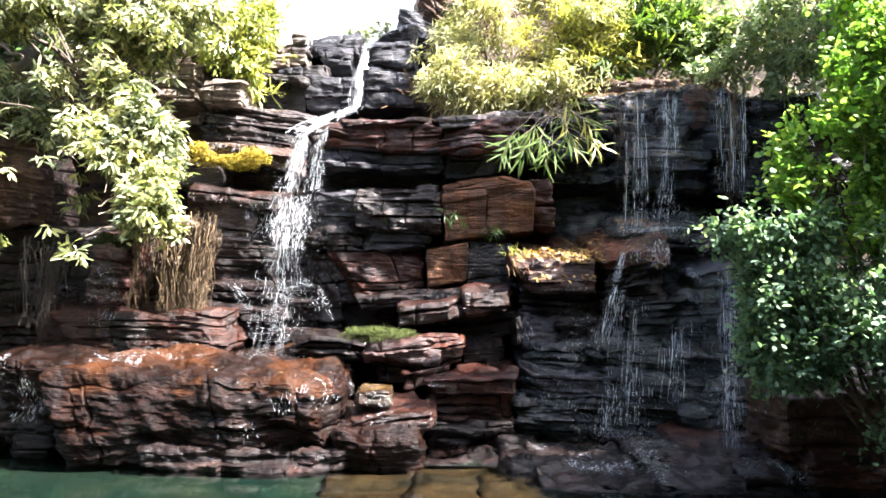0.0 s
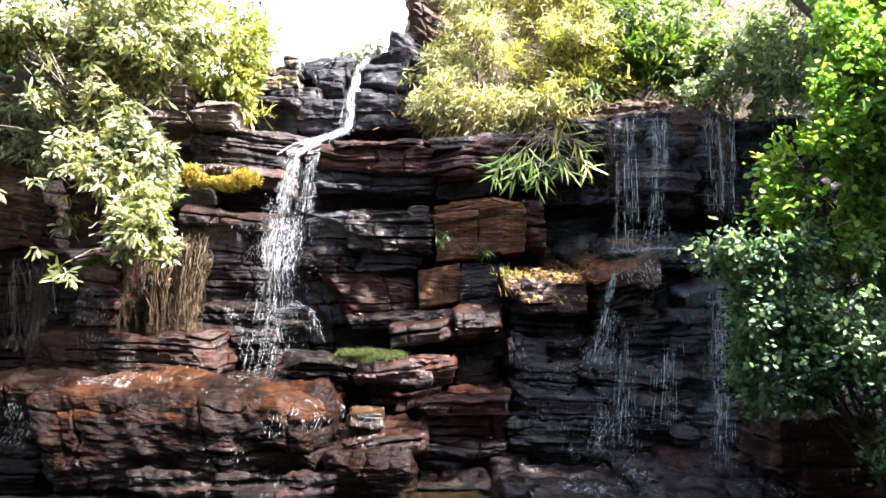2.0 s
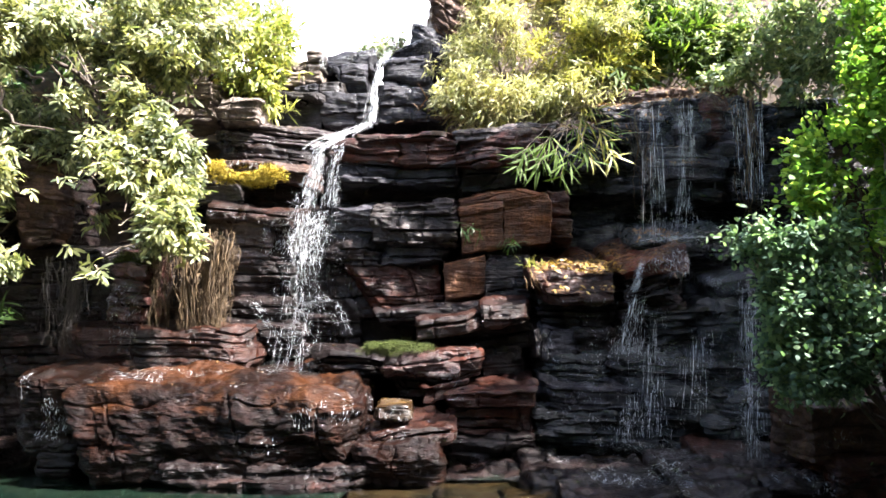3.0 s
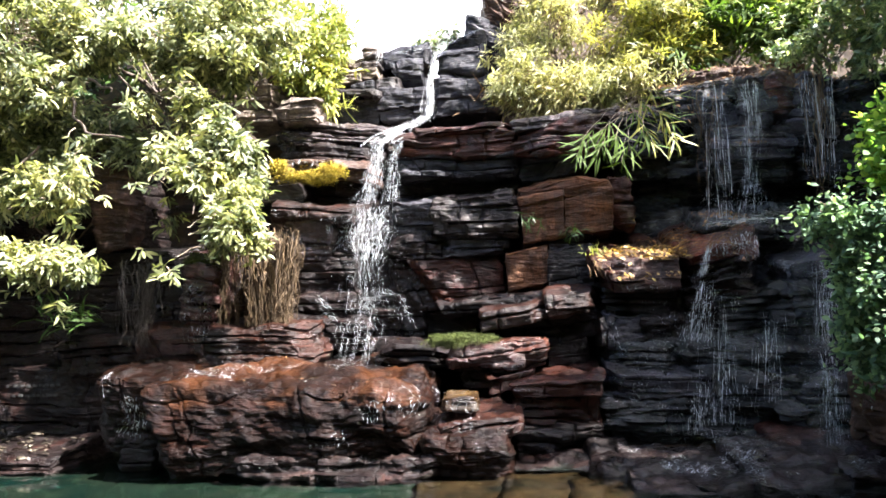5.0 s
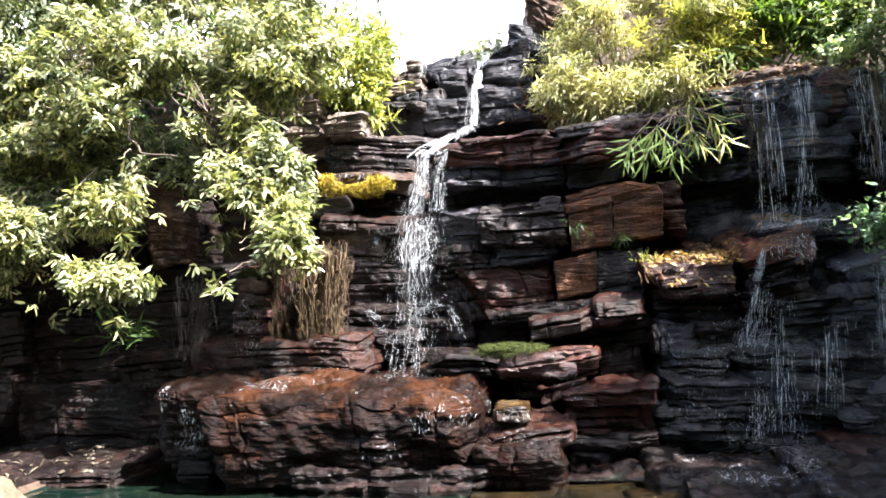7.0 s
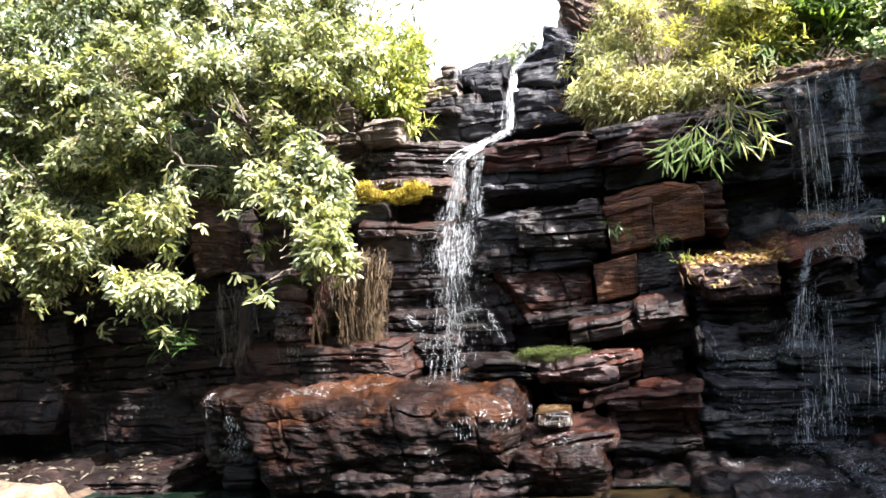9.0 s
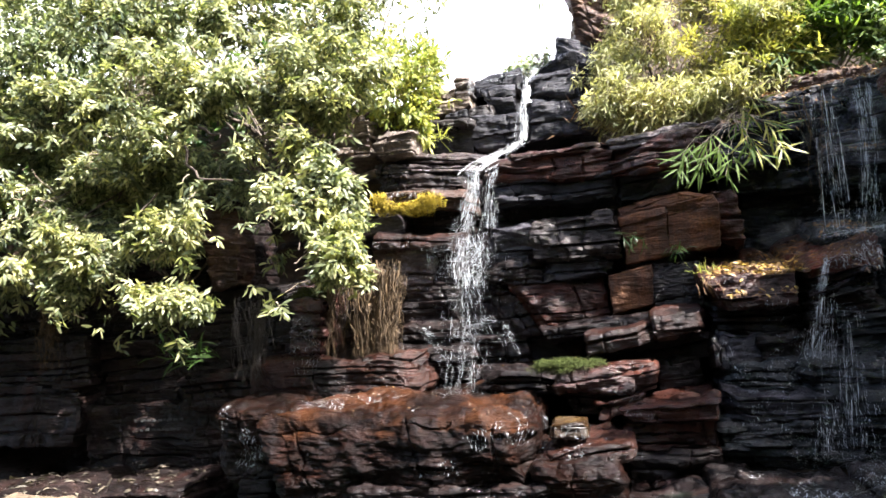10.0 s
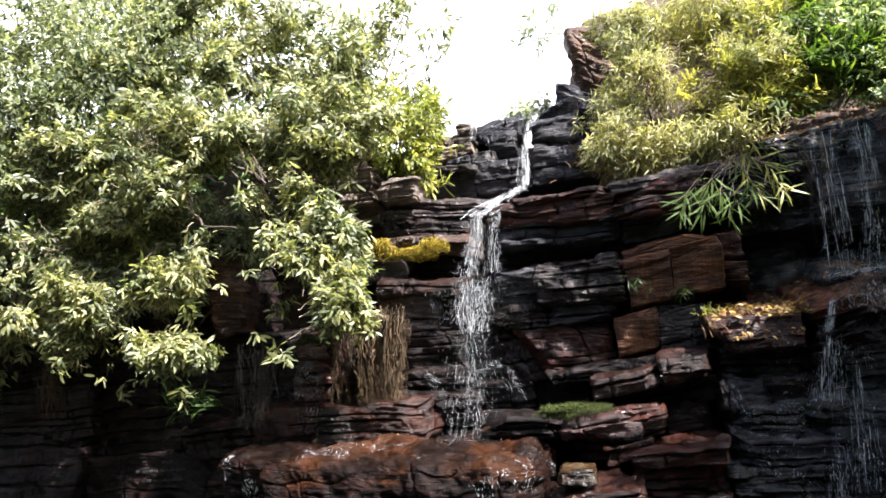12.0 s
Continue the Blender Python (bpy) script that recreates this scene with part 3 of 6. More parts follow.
def strands(name, line, width, count, radius, seed, material, parent, broken=0.5, weave=0.012, short=None):
    """Falling water along a line of (x, y, z): thin broken threads spread over the width (one number for each point of the line)."""
    r = np.random.default_rng(seed)
    line = np.array(line, float)
    along = np.concatenate([[0], np.cumsum(np.linalg.norm(np.diff(line, axis=0), axis=1))])
    total = along[-1]
    paths, radii = [], []
    for _ in range(count):
        off = np.clip(r.normal(0, 0.5), -1.1, 1.1)
        s0 = r.uniform(-0.1, 0.85) * total
        s1 = s0 + total * (r.uniform(0.06, 0.3) if r.random() < broken else r.uniform(0.3, 0.9))
        if short:
            s0 = r.uniform(0, 0.97) * total
            s1 = s0 + r.uniform(*short)
        s = np.linspace(max(s0, 0), min(s1, total), max(4, int((min(s1, total) - max(s0, 0)) / 0.04)))
        p = np.stack([np.interp(s, along, line[:, k]) for k in range(3)], 1)
        w = np.interp(s, along, width)
        wave = np.cumsum(r.normal(0, weave, len(s)))
        p[:, 0] += off * w / 2 + wave * 0.6
        p[:, 1] += r.normal(-0.02, 0.05) + 0.4 * np.cumsum(r.normal(0, weave, len(s))) - 0.03 * abs(wave)
        paths.append(p)
        a = radius * r.uniform(0.35, 1.3)
        radii.append((a, a * r.uniform(0.2, 0.8)))
    v, f = tube_mesh(paths, radii, 4)
    return tagged(mesh_of(name, v, f, material, parent), kind="stuff")


def drops(name, line, width, count, seed, parent, size=0.008):
    """Loose drops beside the falling water, drawn out downwards."""
    r = np.random.default_rng(seed)
    line = np.array(line, float)
    t = r.uniform(0, len(line) - 1.001, count)
    k = t.astype(int)
    c = line[k] + (line[k + 1] - line[k]) * (t - k)[:, None]
    w = np.interp(t, np.arange(len(line)), width)
    c = c + np.stack([r.normal(0, 0.36, count) * w, r.normal(-0.05, 0.07, count), r.normal(0, 0.04, count)], 1)
    a = size * r.uniform(0.4, 1.3, count)[:, None]
    long = a * r.uniform(1.0, 6.0, count)[:, None]
    ex, ey, ez = np.eye(3)
    v = np.stack([c + ex * a, c + ey * a, c - ex * a, c - ey * a, c + ez * long, c - ez * long], 1).reshape(-1, 3)
    q = np.arange(count)[:, None] * 6
    f = np.concatenate([q + [0, 1, 4], q + [1, 2, 4], q + [2, 3, 4], q + [3, 0, 4], q + [1, 0, 5], q + [2, 1, 5], q + [3, 2, 5], q + [0, 3, 5]])
    return tagged(mesh_of(name, v, f, DROP, parent), kind="stuff")


def veil(name, line, width, seed, parent, material):
    """A thin sheet of water down a line."""
    line = np.array(line, float)
    n, m = 40, 14
    t = np.linspace(0, len(line) - 1, n)
    c = np.stack([np.interp(t, np.arange(len(line)), line[:, k]) for k in range(3)], 1)
    w = np.interp(t, np.arange(len(line)), width)
    s = np.linspace(-0.5, 0.5, m)
    p = c[:, None] + np.stack([w[:, None] * s[None], -0.05 * (1 - (2 * s[None]) ** 2) + 0 * w[:, None], 0 * w[:, None] * s[None]], -1)
    q = p.reshape(-1, 3)
    q[:, 1] += 0.03 * fbm(q * (9, 2, 2.2), seed, 3)
    q[:, 0] += 0.03 * fbm(q * (3, 3, 4), seed + 4, 2)
    return mesh_of(name, q, sheet_faces(n, m), material, parent)


def sheet_faces(r, c):
    k = np.arange(r * c).reshape(r, c)
    return np.stack([k[:-1, :-1], k[:-1, 1:], k[1:, 1:], k[1:, :-1]], -1).reshape(-1, 4)


def hanging_roots(name, label, x0, x1, z0, z1, y, count, material, seed, thick=0.008, ragged=0.25):
    """A curtain of roots that gather in bunches, each a part."""
    r = np.random.default_rng(seed)
    thing = tagged(new(name), label, "roots")
    bunch = [(r.uniform(x0, x1), r.uniform(x0, x1) * 0.4 + (x0 + x1) * 0.3, r.uniform(0, 0.1)) for _ in range(max(2, count // 14))]
    for k in range(count):
        a, b, back = bunch[int(r.integers(len(bunch)))]
        top = (a + r.normal(0, 0.06), y + back + r.uniform(-0.06, 0.08), z1 + r.uniform(-0.25, 0.05) * (z1 - z0))
        end = (0.6 * a + 0.4 * b + r.normal(0, 0.07), y + back + r.uniform(-0.10, 0.06), z0 + ragged * r.random() ** 2 * (z1 - z0))
        v, f = tube_mesh([wander(top, end, 16, 0.017, int(r.integers(1e6)))], [(thick * r.choice((0.4, 0.6, 1.0, 2.0)), thick * 0.35)], 5)
        mesh_of("root", v, f, material, thing)
    return thing


# ---- ground, pool and rock face ----
def smooth01(v, a, b):
    t = np.clip((v - a) / (b - a), 0, 1)
    return t * t * (3 - 2 * t)


def shore(x):
    """The y at which the pool ends against the rock."""
    return np.interp(x, (-40, -9, -6.5, -4.4, -2.0, -1.0, 0.0, 0.9, 1.6, 3.0, 5.0, 40), (6, 8.2, 9.0, 8.6, 8.4, 8.3, 8.6, 8.2, 8.0, 7.6, 7.0, 5))


def rim(x):
    """The height of the cliff's first edge."""
    return np.interp(x, (-40, -6, -3, -1.5, 0.2, 1.3, 3.5, 6, 40), (4.5, 4.4, 4.3, 3.95, 4.0, 4.2, 4.3, 4.4, 5.0))


xs = np.concatenate([np.linspace(-300, -16, 14), np.linspace(-14, 14, 225), np.linspace(16, 300, 14)])
rows_y, rows_z = [], []
SY = shore(xs)
RZ = rim(xs)
# behind the viewer, the bank, the bed of the pool
for y, z in ((-300, 16), (-60, 11.0), (-20, 6.5), (-8, 1.6), (-2, 0.16), (0.6, 0.05), (1.3, -0.02), (1.9, -0.3), (2.8, -0.7), (4.2, -0.9), (5.4, -0.75)):
    rows_y.append(np.full_like(xs, y) + 0.25 * np.sin(xs * 1.3) * (abs(y) < 3))
    side = smooth01(np.abs(xs), 4.2, 7.0) * (y > 0.2)
    rows_z.append(z * (1 - side) + (0.25 + 0.05 * np.sin(xs * 2)) * side)
for s in (0.0, 0.35, 0.7, 0.9, 1.0):
    rows_y.append(5.9 + (SY - 5.9) * s)
    side = smooth01(np.abs(xs), 4.9, 6.8)
    rows_z.append((-0.55 + 0.4 * s) * (1 - side) + 0.22 * side)
for s in np.linspace(0.02, 1, 46):
    rows_y.append(SY + 0.9 + (11.1 - SY - 0.9) * smooth01(np.array([s]), 0.0, 0.4)[0])
    rows_z.append(-0.1 + (RZ + 0.1) * s)
gap_left, gap_right = -0.30, -0.06
for y, up in ((11.4, 0.05), (12.0, 0.1), (12.35, 0.5), (12.45, 1.0), (12.55, 1.5), (12.7, 1.75), (13.2, 2.2), (13.8, 2.9), (14.6, 3.8), (15.6, 4.9), (17, 6.0), (19, 6.6), (22, 6.0), (30, 1.8), (60, 1.5), (300, 1.5)):
    rows_y.append(np.full_like(xs, y))
    open_sky = smooth01(xs / y, gap_left - 0.03, gap_left + 0.03) * (1 - smooth01(xs / y, gap_right - 0.03, gap_right + 0.05))
    rows_z.append((RZ + up * np.where(xs > -1, 1.0, 0.75)) * (1 - open_sky) + np.minimum(RZ + up, 5.75) * open_sky)
gy, gz = np.array(rows_y), np.array(rows_z)
pts = np.stack([np.broadcast_to(xs, gy.shape), gy, gz], -1).copy()
flatp = pts.reshape(-1, 3)
amount = 0.22 * ((flatp[:, 1] > 6.5) & (abs(flatp[:, 0]) < 16)) + 0.02
flatp[:, 1] += amount * fbm(flatp * (0.9, 0.9, 2.0), 5, 4)
flatp[:, 2] += 0.5 * amount * fbm(flatp * 1.1, 9, 4) * (flatp[:, 2] > 0.2)
ground = tagged(sheet("ground", pts, SOIL), "brown soil and dark rock under the falls and pool", "ground", kind="structure")
ground.data.materials.append(DARK)
ground.data.materials.append(BED)
centres = np.zeros(len(ground.data.polygons) * 3)
ground.data.polygons.foreach_get("center", centres)
centres = centres.reshape(-1, 3)
rocky = (centres[:, 1] > 7.0) & (centres[:, 1] < np.where((centres[:, 0] > -2.4) & (centres[:, 0] < -0.4), 12.9, 11.15)) & (centres[:, 2] > 0.05) & (centres[:, 2] < 5.9)
beds = (centres[:, 2] < 0.0) & (centres[:, 1] > 1.0) & (centres[:, 1] < 9)
ground.data.polygons.foreach_set("material_index", np.where(rocky, 1, np.where(beds, 2, 0)).astype(np.int32))

wx, wy = np.meshgrid(np.linspace(-9, 9, 60), np.linspace(1.0, 9.6, 40))
water = tagged(sheet("water", np.stack([wx, wy, 0 * wx], -1), WATER), "still green pool water at the foot of the falls", "water", kind="structure")
water.visible_shadow = False

bx, bz = np.meshgrid(np.linspace(-330, 60, 16), np.linspace(20, 230, 10))
tagged(sheet("backdrop", np.stack([bx, 280 - (bx / 26) ** 2, bz], -1), HAZE), "white overcast glare of the sky beyond the falls", "sky", kind="structure")
cliff = tagged(new("cliff"), "stepped wet black and rust-brown bedded rock face", "rock face", kind="structure")
# upper tier, where the stream comes over
slab((-2.21, 6.01), (-1.35, 6.14), (-1.36, 5.75), (-2.17, 5.70), 12.2, 0.9, SLATE, soft=0.036, lay=0.3, amp=0.037, res=0.03)
slab((-2.10, 5.78), (-1.45, 5.83), (-1.47, 5.30), (-1.89, 5.36), 12.0, 1.0, SLATE, soft=0.024, lay=0.5, amp=0.025, rough=0.7, res=0.03)
slab((-1.05, 6.05), (-0.49, 6.21), (-0.50, 5.95), (-1.09, 5.87), 12.1, 1.2, SLATE, soft=0.036, lay=0.3, amp=0.037, res=0.03)
slab((-1.17, 5.82), (-0.44, 5.93), (-0.44, 5.41), (-1.24, 5.45), 11.95, 1.2, SLATE, soft=0.060, lay=0.5, amp=0.037, bulge=0.06, res=0.03)
slab((-1.32, 5.43), (-0.21, 5.46), (-0.16, 4.77), (-1.35, 4.75), 11.88, 1.2, SLATE, soft=0.030, lay=0.35, amp=0.037, res=0.03)
slab((-3.01, 5.19), (-2.14, 5.17), (-2.16, 4.70), (-2.93, 4.78), 11.72, 1.0, SLATE, soft=0.024, lay=0.25, amp=0.050, res=0.03)
slab((-2.17, 5.26), (-1.42, 5.22), (-1.43, 4.67), (-2.17, 4.70), 11.76, 1.0, SLATE, soft=0.024, lay=0.4, amp=0.037, res=0.03)
slab((-3.06, 5.25), (-2.10, 5.17), (-2.12, 5.07), (-3.05, 5.14), 11.60, 1.0, GREY, soft=0.020, lay=0.2, amp=0.025, res=0.03)
slab((-2.48, 5.79), (-2.17, 5.88), (-2.14, 5.65), (-2.53, 5.59), 11.85, 0.7, GREY, soft=0.020, lay=0.4, amp=0.025, res=0.03)
slab((-2.49, 5.56), (-2.19, 5.62), (-2.18, 5.40), (-2.46, 5.38), 11.75, 0.7, PALE, soft=0.020, lay=0.4, amp=0.025, res=0.03)
slab((-2.93, 5.90), (-2.63, 5.89), (-2.65, 5.71), (-2.93, 5.75), 12.0, 0.7, PALE, soft=0.020, lay=0.4, amp=0.025, res=0.03)
slab((-2.81, 5.58), (-2.44, 5.55), (-2.44, 5.35), (-2.78, 5.35), 11.70, 0.7, PALE, soft=0.020, lay=0.2, amp=0.025, res=0.03)
slab((-2.20, 5.43), (-1.84, 5.42), (-1.79, 5.21), (-2.23, 5.23), 11.78, 0.7, GREY, soft=0.020, lay=0.4, amp=0.025, res=0.03)
slab((-2.60, 5.33), (-2.22, 5.34), (-2.20, 5.18), (-2.59, 5.19), 11.66, 0.7, SLATE, soft=0.020, lay=0.4, amp=0.025, res=0.03)
slab((-3.00, 5.54), (-2.76, 5.53), (-2.76, 5.29), (-2.98, 5.29), 11.72, 0.7, BROWN, soft=0.020, lay=0.4, amp=0.025, res=0.03)
slab((-2.50, 6.09), (-2.29, 6.11), (-2.29, 5.94), (-2.50, 5.93), 12.2, 0.6, PALE, soft=0.020, lay=0.4, amp=0.025, res=0.03)
slab((-2.64, 5.86), (-2.45, 5.86), (-2.48, 5.65), (-2.66, 5.67), 12.05, 0.6, PALE, soft=0.020, lay=0.4, amp=0.025, res=0.03)
# shelf of the second step
slab((-3.37, 4.52), (-1.83, 4.30), (-1.85, 4.12), (-3.48, 4.31), 10.62, 1.6, ROSE_GLARE, lay=0.07, dip=12, amp=0.075)
slab((-3.50, 4.29), (-1.87, 4.09), (-1.90, 3.94), (-3.49, 4.11), 10.45, 1.7, ROSE_GLARE, lay=0.06, dip=12, amp=0.075)
slab((-3.39, 4.08), (-1.91, 3.92), (-1.99, 3.72), (-3.35, 3.84), 10.30, 1.6, DARK, lay=0.07, amp=0.075)
slab((-1.43, 4.05), (-0.03, 4.11), (-0.03, 4.01), (-1.47, 3.95), 9.92, 1.8, BROWN, lay=0.25, dip=8, soft=0.030, amp=0.037)
slab((-0.04, 4.10), (1.36, 4.24), (1.35, 4.14), (-0.04, 4.01), 9.92, 1.8, ROSE_GLARE, lay=0.25, dip=8, soft=0.024, amp=0.037)
slab((-1.59, 3.98), (-0.01, 4.03), (-0.02, 3.64), (-1.65, 3.73), 9.96, 1.7, BROWN, lay=0.3, soft=0.036, bulge=0.06, amp=0.050)
slab((-0.04, 4.04), (1.35, 4.17), (1.25, 3.70), (-0.03, 3.63), 9.98, 1.7, BROWN, lay=0.3, soft=0.036, bulge=0.06, amp=0.050)
slab((-1.66, 3.77), (0.03, 3.70), (-0.01, 3.35), (-1.61, 3.41), 10.02, 1.5, SLATE, lay=0.11, soft=0.030, bulge=0.05, amp=0.088)
slab((-0.01, 3.70), (1.27, 3.77), (0.61, 3.38), (-0.00, 3.34), 10.10, 1.5, SLATE, lay=0.14, soft=0.030, bulge=0.05, amp=0.075)
slab((-1.87, 3.57), (0.63, 3.50), (0.08, 3.08), (-1.88, 3.16), 10.45, 1.0, DARK, lay=0.2, amp=0.062)
# moss bed and the blocks beside the fall
slab((-3.28, 3.75), (-2.06, 3.70), (-2.02, 3.46), (-3.24, 3.49), 9.95, 1.3, TAN, lay=0.15, soft=0.036, amp=0.037)
slab((-3.43, 3.63), (-2.13, 3.57), (-2.15, 3.11), (-3.44, 3.21), 10.35, 1.0, DARK, lay=0.2)
slab((-3.81, 3.51), (-2.85, 3.44), (-2.87, 3.15), (-3.77, 3.17), 9.95, 1.1, ROSE_GLARE, lay=0.3, soft=0.030, amp=0.050)
slab((-3.25, 3.11), (-2.00, 2.98), (-2.09, 2.84), (-3.24, 2.94), 9.64, 1.3, RUST, lay=0.1, dip=12, amp=0.037, soft=0.020)
slab((-3.33, 2.99), (-2.49, 2.90), (-2.49, 2.38), (-3.30, 2.41), 9.75, 1.3, ROSE_GLARE, lay=0.22, soft=0.024, amp=0.075, rough=1.3)
slab((-2.54, 2.92), (-2.12, 2.87), (-2.16, 2.33), (-2.54, 2.36), 9.82, 1.2, DARK, lay=0.3, soft=0.036, amp=0.062)
slab((-3.18, 2.43), (-2.18, 2.36), (-2.21, 1.92), (-3.15, 1.96), 9.78, 1.2, DARK, lay=0.16, soft=0.030)
slab((-3.08, 1.96), (-2.15, 1.93), (-2.08, 1.53), (-3.01, 1.59), 9.70, 1.2, DARK, lay=0.1, amp=0.100)
slab((-2.92, 1.62), (-1.97, 1.56), (-1.91, 1.16), (-2.87, 1.22), 9.50, 1.3, DARK, lay=0.09, amp=0.100, dip=12)
slab((-2.22, 3.01), (-1.65, 3.14), (-1.67, 1.91), (-2.25, 1.91), 10.10, 1.0, DARK, lay=0.2)
slab((-2.25, 1.95), (-1.30, 1.95), (-1.29, 1.12), (-2.16, 1.15), 10.00, 1.1, DARK, lay=0.13, amp=0.100)
# middle of the wall
slab((-1.74, 3.09), (-1.06, 3.12), (-1.03, 2.57), (-1.74, 2.59), 9.78, 1.2, SLATE, soft=0.072, lay=0.3, amp=0.050, bulge=0.06)
slab((-1.09, 3.09), (-0.09, 3.13), (-0.05, 2.59), (-1.10, 2.62), 9.72, 1.3, GREY, lay=0.16, amp=0.044, rough=1.5, cuts=2)
slab((-0.33, 3.13), (-0.08, 3.15), (-0.06, 2.94), (-0.32, 2.95), 9.68, 1.0, GREY, lay=0.4, amp=0.025)
slab((-1.76, 2.62), (-1.03, 2.64), (-1.03, 2.32), (-1.66, 2.34), 9.80, 1.2, DARK, lay=0.11, amp=0.062, rough=1.4)
slab((-1.06, 2.64), (-0.04, 2.63), (-0.20, 2.35), (-1.04, 2.32), 9.76, 1.2, SLATE, lay=0.11, amp=0.062, rough=1.4)
slab((-1.50, 2.30), (-0.26, 2.32), (-0.21, 1.80), (-1.07, 1.73), 9.82, 1.2, BROWN, lay=0.22, amp=0.037, soft=0.030)
slab((-1.80, 2.37), (-1.35, 2.32), (-1.03, 1.70), (-1.78, 1.63), 9.92, 1.2, DARK, lay=0.3, soft=0.060)
slab((-0.04, 3.20), (0.89, 3.32), (1.15, 3.25), (-0.01, 3.05), 9.84, 1.2, UMBER, lay=0.4, amp=0.025, rough=0.6)
slab((-0.03, 3.06), (0.57, 3.16), (0.56, 2.54), (0.01, 2.46), 9.80, 1.2, UMBER, lay=0.5, amp=0.025, rough=0.6, cuts=1)
slab((0.55, 3.15), (1.15, 3.25), (1.15, 2.59), (0.55, 2.53), 9.77, 1.2, UMBER, lay=0.5, amp=0.025, rough=0.6, cuts=1)
slab((1.12, 3.29), (1.43, 3.29), (1.45, 2.56), (1.15, 2.56), 9.90, 1.0, BROWN, lay=0.5, amp=0.037)
slab((-0.02, 2.50), (0.92, 2.60), (0.92, 2.44), (-0.02, 2.33), 9.95, 1.0, DARK, lay=0.2, amp=0.037)
slab((-0.23, 2.34), (0.34, 2.44), (0.32, 1.87), (-0.21, 1.82), 9.76, 1.2, UMBER, lay=0.6, rough=0.6, amp=0.025, cuts=1, soft=0.020)
slab((0.32, 2.45), (0.91, 2.46), (0.89, 1.88), (0.30, 1.85), 9.76, 1.2, DARK, lay=0.5, rough=0.6, amp=0.037, cuts=1, soft=0.020)
slab((-1.11, 1.73), (0.82, 1.88), (0.81, 1.71), (-1.01, 1.57), 9.60, 1.2, DARK, lay=0.09, amp=0.062)
slab((-0.53, 1.58), (0.30, 1.69), (0.35, 1.54), (-0.51, 1.37), 8.92, 1.4, RUST, lay=0.2, dip=9, amp=0.050)
slab((0.24, 1.77), (0.79, 1.80), (0.80, 1.58), (0.26, 1.52), 8.96, 1.3, RUST, lay=0.3, dip=8, amp=0.037)
slab((-0.47, 1.48), (0.84, 1.58), (0.85, 1.30), (0.06, 1.24), 9.30, 1.0, DARK, lay=0.12)
slab((-1.56, 1.75), (-0.51, 1.62), (-0.56, 1.18), (-1.56, 1.23), 10.15, 1.0, DARK, lay=0.3)
# ledges below the slab
slab((-1.73, 1.26), (-0.85, 1.20), (-0.88, 0.97), (-1.74, 0.99), 8.98, 1.3, DARK, lay=0.1, dip=4, amp=0.062)
slab((-0.88, 1.19), (0.09, 1.26), (-0.02, 0.96), (-0.86, 0.96), 8.75, 1.3, MAROON, lay=0.2, soft=0.036, dip=6, amp=0.050)
slab((-0.32, 1.25), (0.22, 1.29), (0.22, 0.98), (-0.15, 0.88), 8.85, 1.2, BROWN, lay=0.12, soft=0.060, amp=0.050)
slab((-0.86, 0.99), (0.08, 0.97), (0.05, 0.76), (-0.76, 0.74), 8.85, 1.2, DARK, lay=0.08)
slab((-0.41, 0.85), (0.05, 0.92), (0.00, 0.76), (-0.41, 0.70), 8.62, 0.9, BROWN, lay=0.1, soft=0.030)
slab((0.22, 1.27), (0.73, 1.29), (0.81, 0.83), (0.21, 0.81), 9.20, 1.2, DARK, lay=0.16, soft=0.048)
slab((-0.15, 0.80), (0.79, 0.87), (0.79, 0.64), (-0.13, 0.65), 8.46, 1.4, BROWN, lay=0.2, soft=0.030, dip=6, amp=0.037)
slab((-0.13, 0.67), (0.80, 0.65), (0.78, 0.29), (-0.12, 0.32), 8.52, 1.4, BROWN, lay=0.12, soft=0.024, amp=0.050)
slab((-0.12, 0.35), (0.77, 0.32), (0.73, -0.04), (-0.11, -0.01), 8.48, 1.4, DARK, lay=0.12, soft=0.024, amp=0.050)
# ledge with litter and the stack under it
slab((0.79, 2.13), (1.94, 2.13), (1.89, 1.78), (0.88, 1.82), 8.95, 1.6, BROWN, lay=0.16, dip=17, soft=0.036, amp=0.062)
slab((1.86, 2.16), (2.65, 2.39), (2.64, 2.17), (1.88, 2.02), 8.86, 1.6, BROWN, lay=0.2, dip=16, soft=0.048, amp=0.050)
slab((1.89, 2.04), (2.65, 2.19), (2.60, 1.91), (1.88, 1.76), 8.90, 1.4, DARK, rough=1.5, lay=0.08, amp=0.088)
slab((0.90, 1.84), (1.92, 1.78), (1.87, 1.46), (0.92, 1.52), 9.14, 1.2, DARK, rough=1.5, lay=0.1, amp=0.062)
slab((1.86, 1.79), (2.60, 1.90), (2.66, 1.60), (1.88, 1.58), 9.12, 1.2, DARK, rough=1.5, lay=0.1)
slab((0.83, 1.50), (0.93, 1.53), (0.96, 1.19), (0.86, 1.16), 8.98, 0.8, GREY, lay=0.5, amp=0.025)
slab((0.95, 1.52), (1.39, 1.49), (1.35, 1.15), (0.96, 1.16), 9.05, 1.2, SLATE, lay=0.3, amp=0.037)
slab((1.39, 1.49), (1.84, 1.51), (1.76, 1.13), (1.35, 1.13), 9.14, 1.2, DARK, rough=1.5, lay=0.2)
slab((1.84, 1.61), (2.29, 1.64), (2.26, 1.15), (1.79, 1.12), 9.25, 1.2, DARK, rough=1.5, lay=0.12)
